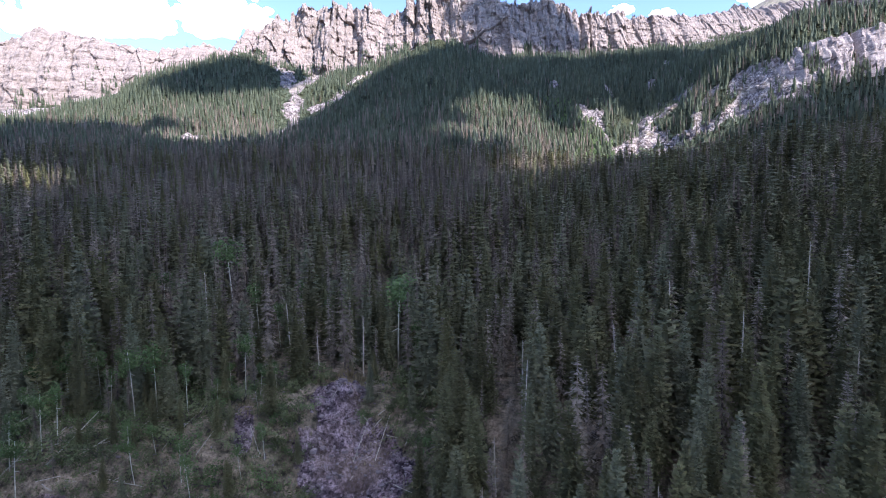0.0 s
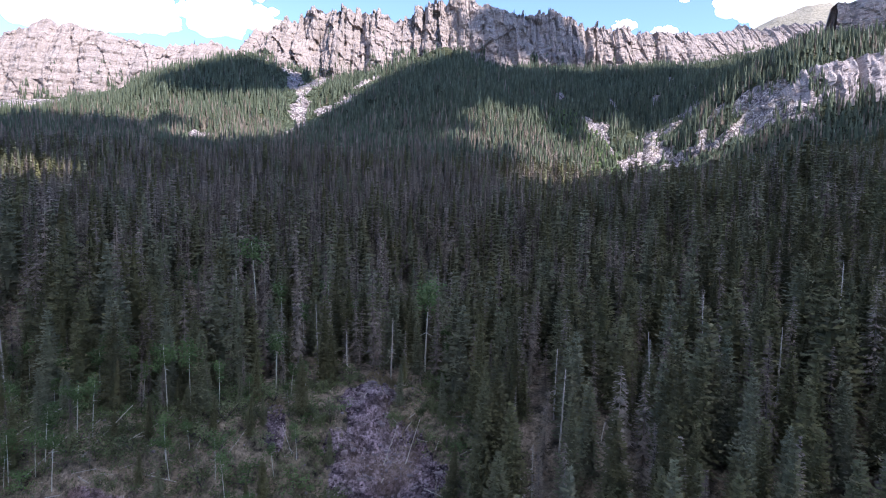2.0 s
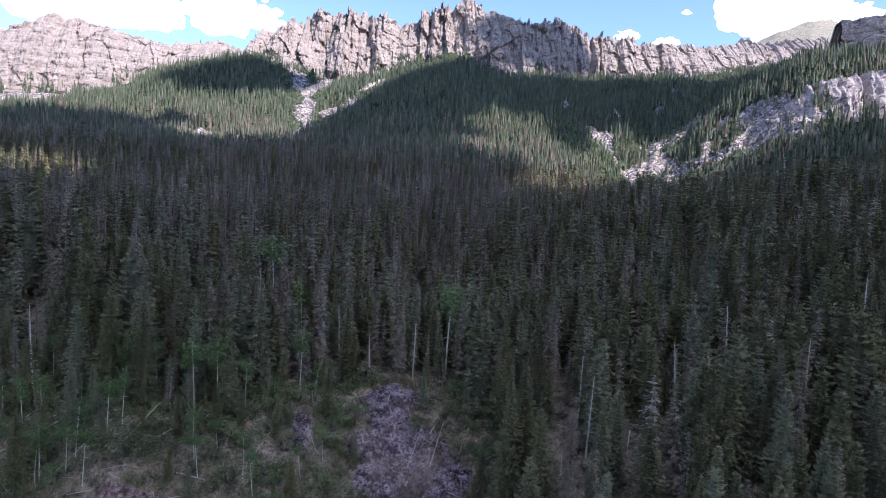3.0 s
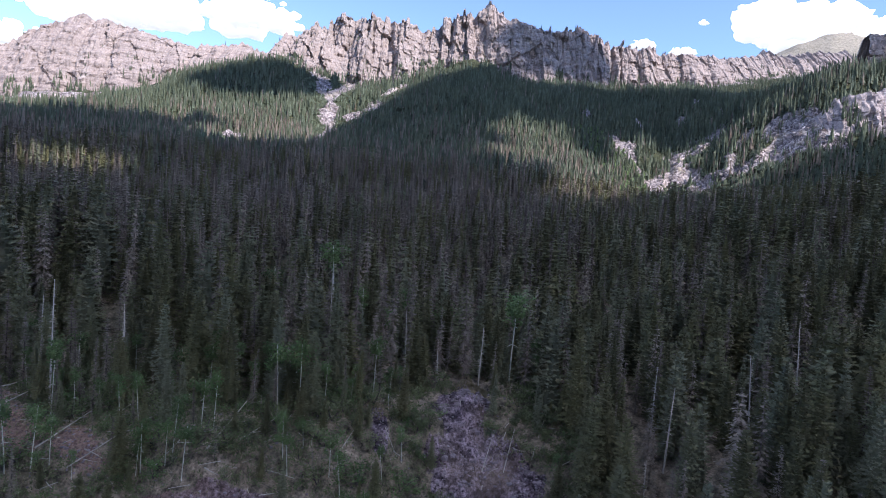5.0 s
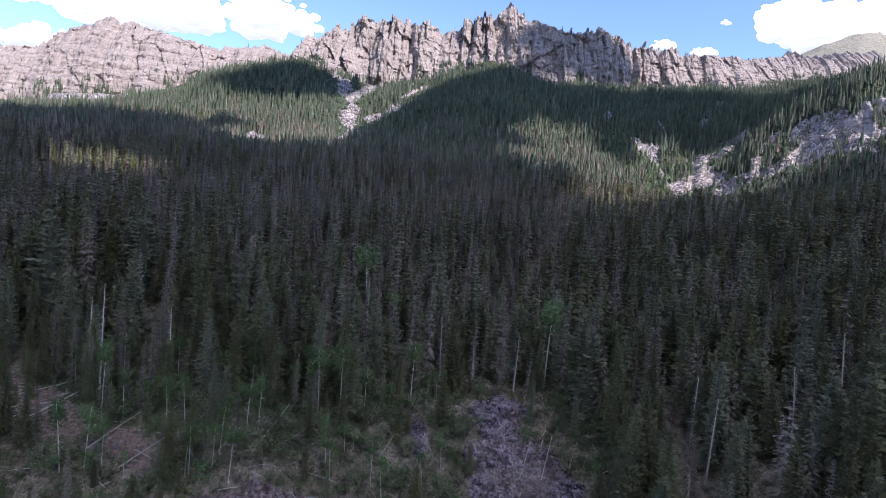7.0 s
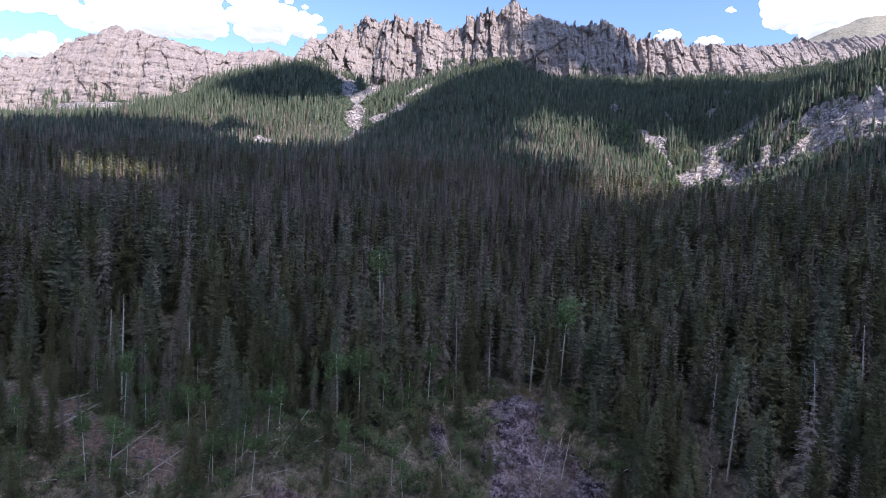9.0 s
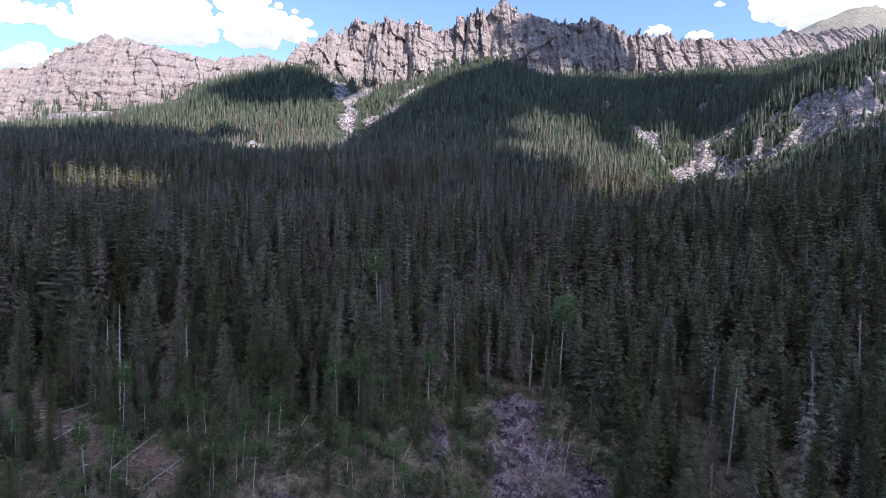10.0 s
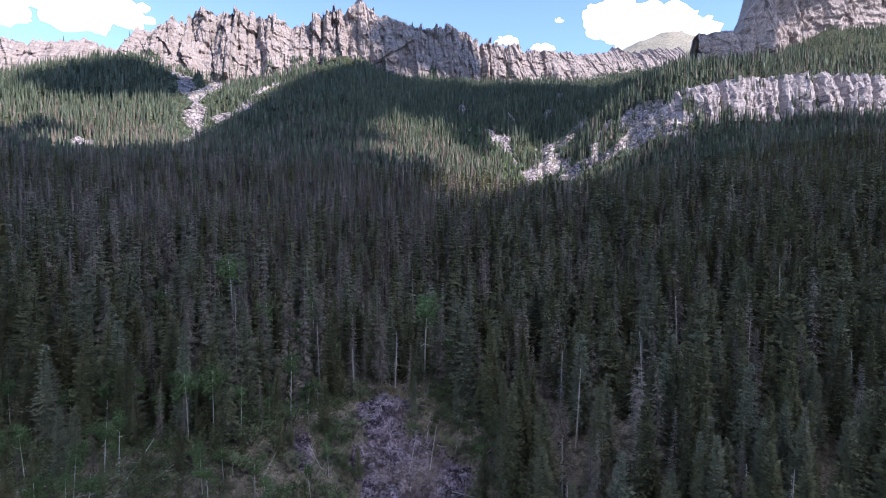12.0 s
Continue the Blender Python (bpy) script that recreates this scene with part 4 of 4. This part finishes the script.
cloud_sheet("cloud_8", "unseen white cumulus cloud that shades the foot of the central spur", over(-78, 598, 185, 800), (105, 82, 40), 9)
cloud_sheet("cloud_9", "unseen white cumulus cloud that shades the western slope", over(-445, 592, 185, 800), (165, 84, 40), 10)
# narrow unseen blocker, added to darken the band between the two lit slopes
cloud_sheet("cloud_10", "unseen thin strip of white cumulus cloud added to shade the edge of the bowl", over(142, 676, 215, 800), (24, 80, 20), 11, 21)
# clouds that stand in the far sky behind the ridge, whitened by their own emission
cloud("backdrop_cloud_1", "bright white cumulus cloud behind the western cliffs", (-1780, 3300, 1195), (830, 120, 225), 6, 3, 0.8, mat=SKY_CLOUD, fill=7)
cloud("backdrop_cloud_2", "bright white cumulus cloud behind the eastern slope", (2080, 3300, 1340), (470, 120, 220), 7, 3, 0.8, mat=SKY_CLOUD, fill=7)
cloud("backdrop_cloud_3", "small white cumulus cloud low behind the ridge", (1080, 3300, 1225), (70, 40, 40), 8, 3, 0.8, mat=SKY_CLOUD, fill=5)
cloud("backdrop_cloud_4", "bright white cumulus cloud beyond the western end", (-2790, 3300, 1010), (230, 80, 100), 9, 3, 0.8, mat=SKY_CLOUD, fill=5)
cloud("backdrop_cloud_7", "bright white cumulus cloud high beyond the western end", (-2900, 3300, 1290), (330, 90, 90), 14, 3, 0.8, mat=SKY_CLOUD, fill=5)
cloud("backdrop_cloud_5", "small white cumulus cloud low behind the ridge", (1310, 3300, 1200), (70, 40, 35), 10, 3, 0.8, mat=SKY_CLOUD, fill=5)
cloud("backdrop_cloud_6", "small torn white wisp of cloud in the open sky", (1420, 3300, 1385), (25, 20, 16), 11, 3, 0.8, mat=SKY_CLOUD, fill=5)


# ---- bank: aspens, shrubs, snags, logs, stones, grass ----
def leaf_heap(rng, count, centres, leaf):
    """Small leaf clusters, each two bent triangles, heaped round the given centres (x, y, z, radius)."""
    V, F = [], []
    for _ in range(count):
        cx, cy, cz, cr = rng.choice(centres)
        d = Vector((rng.gauss(0, 1), rng.gauss(0, 1), rng.gauss(0, 1))).normalized() * cr * rng.uniform(0.45, 1.05)
        u = Vector((rng.gauss(0, 1), rng.gauss(0, 1), rng.gauss(0, 0.6))).normalized() * leaf * rng.uniform(0.6, 1.4)
        w = u.cross(d.normalized() + Vector((0, 0, 0.3))).normalized() * leaf * rng.uniform(0.4, 0.9)
        p, i = Vector((cx, cy, cz)) + d, len(V)
        V += [tuple(p - u), tuple(p + w), tuple(p + u), tuple(p - w + Vector((0, 0, -0.3 * leaf)))]
        F += [(i, i + 1, i + 2), (i, i + 2, i + 3)]
    return np.array(V), np.array(F)


def aspen(height, seed):
    r = random.Random(seed)
    heaps = [(r.gauss(0, 0.05 * height), r.gauss(0, 0.05 * height), height * r.uniform(0.62, 0.97), height * r.uniform(0.07, 0.13)) for _ in range(9)]
    return tree_thing("aspen", "slender aspen with pale bare trunk and small green crown", "tree", "aspens on the bank", leaf_heap(r, 620, heaps, 0.19), ASPEN_LEAF,
                      stem(height * 0.93, 0.105, 0.035, 6, 0.3), ASPEN_BARK, [dead_twigs(r, height * 0.85, 1, 1.6, 0.45) for _ in range(5)])


ASPENS = [aspen(12.0, k) for k in range(5)]
ASPEN_SPOTS = [(-80, 89, 8), (-76, 92, 9), (-72.5, 95, 10), (-71, 97, 9.5), (-75, 110, 13), (-73, 113, 12), (-64, 108, 13), (-62, 106, 12.5), (-57.5, 106, 13.5), (-44, 117, 9), (-40.5, 116, 8), (-36, 104, 7), (-49, 97, 7),
               (-95, 88, 8), (-101, 86, 8.5), (-60, 112, 11), (-88, 96, 9), (-53, 109, 9)]


def stand(src, x, y, k, sink=0.2, tilt=2.0, widen=1.0):
    return pose(x, y, float(ground_height(x, y)) - sink, rng.gauss(0, tilt), rng.gauss(0, tilt), rng.uniform(0, 360)) @ Matrix.Diagonal((k * widen, k * widen, k, 1))


for n, (x, y, h) in enumerate(ASPEN_SPOTS):
    src, m = ASPENS[n % 5], stand(None, x, y, h / 10.0)
    if n < 5:
        src.matrix_basis = m
    else:
        copy_thing(src, m)


def shrub(seed, leaf_mat, label):
    r = random.Random(seed)
    base = new("shrub")
    heaps = [(r.gauss(0, 0.7), r.gauss(0, 0.7), r.uniform(0.5, 1.9), r.uniform(0.45, 0.8)) for _ in range(7)]
    stems = []
    for hx, hy, hz, _ in heaps[:5]:
        v, f = stem(hz, 0.045, 0.02, 4, levels=2)
        v = v + np.stack([v[:, 2] / hz * hx, v[:, 2] / hz * hy, v[:, 2] * 0], 1)
        stems.append((v, f))
    part("stem", mesh_from("stem", *joined(*stems), [SPRUCE_BARK]), base)
    part("foliage", mesh_from("foliage", *leaf_heap(r, 430, heaps, 0.085), [leaf_mat]), base)
    return tagged(base, label, "shrub", "shrubs on the bank")


SHRUBS = [shrub(k, SHRUB_LEAF if k % 3 else ASPEN_LEAF, "bushy green willow shrub on the eroded bank" if k % 3 else "bright green leafy shrub on the eroded bank") for k in range(6)]
sx, sy, r = scatter(-125, 4, 80, 127, 3.2, 31)
ok = (bareness(sx, sy) < 0.35) & (r.random(len(sx)) < np.where(sy < 114, 0.8, 0.25))
sx, sy = sx[ok], sy[ok]
for n, (x, y) in enumerate(zip(sx, sy)):
    m = stand(None, x, y, rng.uniform(0.6, 1.6), 0.1, 4.0, rng.uniform(1.0, 1.5))
    if n < 6:
        SHRUBS[n].matrix_basis = m
    else:
        copy_thing(rng.choice(SHRUBS), m)



def thicket(seed, label):
    """A tall dense bush of many small leaf clusters."""
    r = random.Random(seed)
    base = new("bush")
    heaps = [(r.gauss(0, 1.1), r.gauss(0, 1.1), r.uniform(0.6, 4.2), r.uniform(0.6, 1.1)) for _ in range(14)]
    part("stem", mesh_from("stem", *joined(*[stem(h[2], 0.06, 0.02, 4, h[0] * 0.4, levels=2) for h in heaps[:5]]), [SPRUCE_BARK]), base)
    part("foliage", mesh_from("foliage", *leaf_heap(r, 900, heaps, 0.19), [SHRUB_LEAF]), base)
    return tagged(base, label, "bush", "tall bushes beside the bare bank")


BUSHES = [thicket(200 + k, "tall dense green bush beside the bare earth bank") for k in range(4)]
for n, (x, y) in enumerate(zip(np.linspace(-11, 7, 16) + r.normal(0, 2.5, 16), r.uniform(108, 142, 16))):
    m = stand(None, float(x), float(y), rng.uniform(0.8, 1.3), 0.1, 4.0, 0.95)
    if n < 4:
        BUSHES[n].matrix_basis = m
    else:
        copy_thing(rng.choice(BUSHES), m)
for x, y in ((-34, 118), (-37, 113), (-33.5, 110), (-47, 114), (-52, 118), (-29, 122), (-12, 116), (-10, 122), (-6, 112), (-34, 106)):
    copy_thing(rng.choice(BUSHES), stand(None, x, y, rng.uniform(0.7, 1.1), 0.1, 4.0, 1.0))
for x, y in ((-78, 150), (-62, 158), (-45, 146), (-40, 154), (-52, 150), (-28, 143), (-12, 132), (-6, 126)):
    copy_thing(rng.choice(ASPENS), stand(None, x, y, rng.uniform(1.1, 1.5), 0.2, 2.0, 1.2))

# thin aspens through the open part of the bank
ax, ay, r = scatter(-122, -34, 86, 120, 6.4, 37)
for x, y in zip(ax, ay):
    if r.random() < 0.55:
        copy_thing(rng.choice(ASPENS), stand(None, float(x), float(y), rng.uniform(0.45, 1.0), 0.2, 3.0, rng.uniform(0.8, 1.1)))

# dead and half-grown spruces on the washed western part of the bank
for x, y, k in ((-126, 103, 0.6), (-121, 107, 0.75), (-117, 99, 0.5), (-113, 105, 0.8), (-108, 94, 0.45), (-105, 100, 0.7), (-101, 103, 0.85), (-99, 95, 0.5), (-95, 99, 0.75), (-91, 101, 0.6), (-97, 106, 0.8), (-110, 109, 0.7)):
    copy_thing(rng.choice(DEADS if rng.random() < 0.6 else SPRUCES), stand(None, x, y, k * rng.uniform(0.85, 1.1), 0.2, 2.5, 1.0))

# young spruces among the shrubs
yx, yy, r = scatter(-124, 6, 81, 121, 5.6, 33)
for x, y in zip(yx, yy):
    copy_thing(rng.choice(DEADS if rng.random() < 0.25 else SPRUCES), stand(None, x, y, rng.uniform(0.18, 0.6), 0.1, 2.0, 1.1))


def snag(height, seed):
    r = random.Random(seed)
    base = new("snag")
    wood = part("trunk", mesh_from("trunk", *stem(height, 0.22, 0.05, 7, r.uniform(-0.4, 0.4), levels=5), [SNAG_WOOD], smooth=True), base)
    for _ in range(8):
        part("branch", mesh_from("branch", *dead_twigs(r, height, 1, 2.0, 0.3), [SNAG_WOOD]), wood)
    tagged(part("twig_cluster", mesh_from("twig_cluster", *dead_twigs(r, height, 46, 1.3, 0.25), [SNAG_WOOD]), base), kind="stuff")
    return tagged(base, "tall bare grey standing dead trunk with broken twigs", "dead tree", "standing dead trunks")


SNAG_SPOTS = [(15, 109, 15), (46, 111, 21), (33, 105, 17), (-104, 100, 25), (14, 99, 17), (72, 109, 22), (-57, 129, 25), (-20, 128, 15), (-30, 126, 12), (26, 66, 17), (5, 84, 15), (31, 63, 16), (52, 96, 18), (-92, 104, 20), (-38, 132, 18), (8, 92, 12), (60, 80, 17), (-112, 108, 19)]
for n, (x, y, h) in enumerate(SNAG_SPOTS):
    ob = snag(h, 80 + n)
    ob.matrix_basis = stand(None, x, y, 1.0, 0.3, 1.5)


def fallen_log(x0, y0, x1, y1, radius, seed, lift=0.0):
    r = random.Random(seed)
    a = Vector((x0, y0, float(ground_height(x0, y0)) + radius * 0.6))
    e = Vector((x1, y1, float(ground_height(x1, y1)) + radius * 0.6 + lift))
    base = new("fallen_log")
    base.matrix_basis = Matrix.Translation(a) @ (e - a).to_track_quat("Z", "Y").to_matrix().to_4x4()
    long = (e - a).length
    wood = part("trunk", mesh_from("trunk", *stem(long, radius, radius * 0.45, 7, r.uniform(-0.3, 0.3), levels=5), [SNAG_WOOD], smooth=True), base)
    for _ in range(4):
        part("branch", mesh_from("branch", *dead_twigs(r, long, 1, 0.9, 0.3), [SNAG_WOOD]), wood)
    return tagged(base, "fallen bleached tree trunk lying on the bank", "log", "fallen trunks")


LOGS = [(-70.6, 93.3, -67, 103, 0.17, 2.5), (-128, 114, -124, 120, 0.15, 0.5), (-111, 113, -105, 109, 0.15, 0.2), (-95, 104, -94, 113, 0.13, 1.2), (-52, 105, -50, 111, 0.12, 0.6), (24, 104, 21.5, 99, 0.2, 0), (-12, 138, -8, 146, 0.16, 2.0),
        (-19.5, 108, -17, 113, 0.1, 0.3), (-33, 112, -36, 122, 0.12, 1.0), (-91, 91, -87, 90, 0.12, 0), (-60, 91, -56, 93, 0.1, 0.1), (-98, 96, -104, 97, 0.13, 0.2), (-40, 108, -37, 104, 0.1, 0.1), (-83, 93, -80, 100, 0.1, 0.8), (-118, 106, -114, 112, 0.13, 1.5), (-107, 101, -104, 108, 0.12, 2.2), (-99, 99, -101, 106, 0.12, 2.0), (-90, 99, -87, 106, 0.11, 2.6), (-48, 101, -45, 106, 0.1, 1.6), (-11, 104, -7, 101, 0.12, 0.3), (-9, 110, -5, 118, 0.11, 2.4)]
LOGS += [(-121, 101, -115, 106, 0.17, 1.2), (-113, 93, -109, 101, 0.16, 1.8), (-104, 96, -97, 99, 0.15, 0.6), (-99, 90, -94, 97, 0.16, 1.5), (-89, 94, -81, 95, 0.14, 0.4), (-84, 97, -79, 104, 0.15, 2.2), (-78, 90, -74, 96, 0.14, 1.4),
         (-66, 96, -60, 102, 0.15, 1.6), (-61, 94, -55, 95, 0.13, 0.3), (-116, 110, -109, 112, 0.15, 0.5), (-92, 88, -86, 93, 0.14, 1.0), (-70, 106, -63, 110, 0.14, 1.4), (-15, 108, -12.5, 114, 0.13, 1.5), (1, 128, 5, 135, 0.15, 2.5)]
for n, (x0, y0, x1, y1, rad, lift) in enumerate(LOGS):
    fallen_log(x0, y0, x1, y1, rad, 140 + n, lift)


def litter_of(name, label, category, mat, shapes, xs, ys, sizes, seed, sink=0.25):
    """Stones or tufts joined into one object."""
    r = np.random.default_rng(seed)
    V, F, n, zs = [], [], 0, ground_height(xs, ys)
    for x, y, z, k in zip(xs, ys, zs, sizes):
        v, f = shapes[r.integers(len(shapes))]
        a = r.uniform(0, 6.28)
        c, q = math.cos(a), math.sin(a)
        w = v @ np.array([[c, q, 0], [-q, c, 0], [0, 0, 1]]) * k * r.uniform(0.7, 1.3, 3)
        V.append(w + np.array([x, y, z - sink * k]))
        F.append(f + n)
        n += len(v)
    ob = new(name, mesh_from(name, np.concatenate(V), np.concatenate(F), [mat]))
    return tagged(ob, label, category, kind="stuff")


def stone(seed):
    bm = bmesh.new()
    bmesh.ops.create_icosphere(bm, subdivisions=1, radius=1)
    v = np.array([q.co[:] for q in bm.verts])
    f = np.array([[q.index for q in g.verts] for g in bm.faces])
    bm.free()
    r = np.random.default_rng(seed)
    return v * r.uniform(0.6, 1.25, (len(v), 1)) * np.array([1, 0.8, 0.65]), f


STONES = [stone(k) for k in range(6)]
r = np.random.default_rng(41)
qx, qy = r.uniform(-122, -2, 30000), r.uniform(82, 124, 30000)
ok = np.flatnonzero(bareness(qx, qy) > 0.5)[:1900]
litter_of("bank_stones", "loose lavender-grey stones on the eroded bank", "stones", BANK_ROCK, STONES, qx[ok], qy[ok], 0.07 + 0.42 * r.random(len(ok)) ** 3, 42)
# broken ledge below the lip of the washed bank
qx = np.concatenate([r.uniform(-28, -17.5, 90), r.normal(-23, 3.5, 70), r.normal(-12, 2.0, 30)])
qy = np.concatenate([119.2 - 0.25 * np.abs(qx[:90] + 22) + r.normal(0, 0.7, 90), r.normal(109, 4.5, 70), r.normal(104, 3.0, 30)])
litter_of("outcrop_blocks", "angular lavender-grey blocks of a broken ledge in the washed bank", "stones", BANK_ROCK, STONES, qx, qy, 0.3 + 0.8 * r.random(len(qx)) ** 2, 48)
qx, qy = r.uniform(-122, 6, 1600), r.uniform(83, 124, 1600)
litter_of("scattered_stones", "small pale stones scattered over the wooded bank", "stones", BANK_ROCK, STONES, qx, qy, 0.08 + 0.45 * r.random(1600) ** 4, 45)
STICKS = []
for k in range(6):
    v, f = stem(2.4, 0.07, 0.03, 5, 0.2, levels=3)
    STICKS.append((v[:, [2, 0, 1]], f))
qx, qy = np.concatenate([r.uniform(-124, 8, 720), r.uniform(-128, -80, 260)]), np.concatenate([r.uniform(82, 128, 720), r.uniform(84, 116, 260)])
litter_of("deadwood", "bleached broken branches lying on the bank", "deadwood", SNAG_WOOD, STICKS, qx, qy, 0.25 + 1.35 * r.random(len(qx)) ** 2, 46, -0.12)
qx, qy = r.uniform(-240, 345, 30000), r.uniform(490, 890, 30000)
ok = np.flatnonzero(bareness(qx, qy) > 0.6)[:1700]
litter_of("boulders", "pale grey boulders in the gullies below the cliffs", "boulders", LEDGE_ROCK, STONES, qx[ok], qy[ok], 0.7 + 3.2 * r.random(len(ok)) ** 1.6, 43)


def tuft(seed):
    r = random.Random(seed)
    V, F = [], []
    for _ in range(6):
        a, L, i = r.uniform(0, 6.28), r.uniform(0.6, 1.2), len(V)
        c, q = math.cos(a), math.sin(a)
        V += [(-q * 0.12, c * 0.12, 0), (q * 0.12, -c * 0.12, 0), (c * L * 0.6, q * L * 0.6, L)]
        F.append((i, i + 1, i + 2))
    return np.array(V), np.array(F)


qx, qy = r.uniform(-124, 8, 9000), r.uniform(82, 126, 9000)
ok = np.flatnonzero(bareness(qx, qy) < 0.8)[:5500]
litter_of("grass_tufts", "coarse grass and low herbs on the bank", "grass", SHRUB_LEAF, [tuft(k) for k in range(5)], qx[ok], qy[ok], r.uniform(0.25, 0.7, len(ok)), 44, 0.05)


# dry grass on the lip of the washed bank and along its sides
qx = np.concatenate([r.normal(-20.8, 1.9, 900), r.normal(-14.5, 1.6, 260), r.normal(-43, 2.0, 260), r.uniform(-124, -50, 1500)])
qy = np.concatenate([r.normal(122.6, 1.5, 900), r.normal(113, 2.2, 260), r.normal(112, 1.6, 260), r.uniform(84, 104, 1500)])
litter_of("dry_grass", "pale dry grass tufts along the lip of the washed bank", "grass", STRAW, [tuft(60 + k) for k in range(5)], qx, qy, np.concatenate([r.uniform(0.35, 0.8, 900), r.uniform(0.25, 0.65, len(qx) - 900)]), 47, 0.05)


def herb_clump(seed):
    """A low leafy clump of herbs and willow sprouts."""
    r = random.Random(seed)
    heaps = [(r.gauss(0, 0.45), r.gauss(0, 0.45), r.uniform(0.1, 0.8), r.uniform(0.25, 0.5)) for _ in range(5)]
    return leaf_heap(r, 40, heaps, 0.11)


CLUMPS = [herb_clump(300 + k) for k in range(8)]
qx, qy = r.uniform(-126, 8, 7000), r.uniform(79, 128, 7000)
thick = fbm(qx / 6, qy / 6, 55)
ok = np.flatnonzero((bareness(qx, qy) < 0.3) & (thick > -0.16))[:3400]
litter_of("undergrowth", "low green herbs and willow sprouts covering the bank", "undergrowth", SHRUB_LEAF, CLUMPS, qx[ok], qy[ok], r.uniform(0.7, 1.7, len(ok)), 56, 0.05)
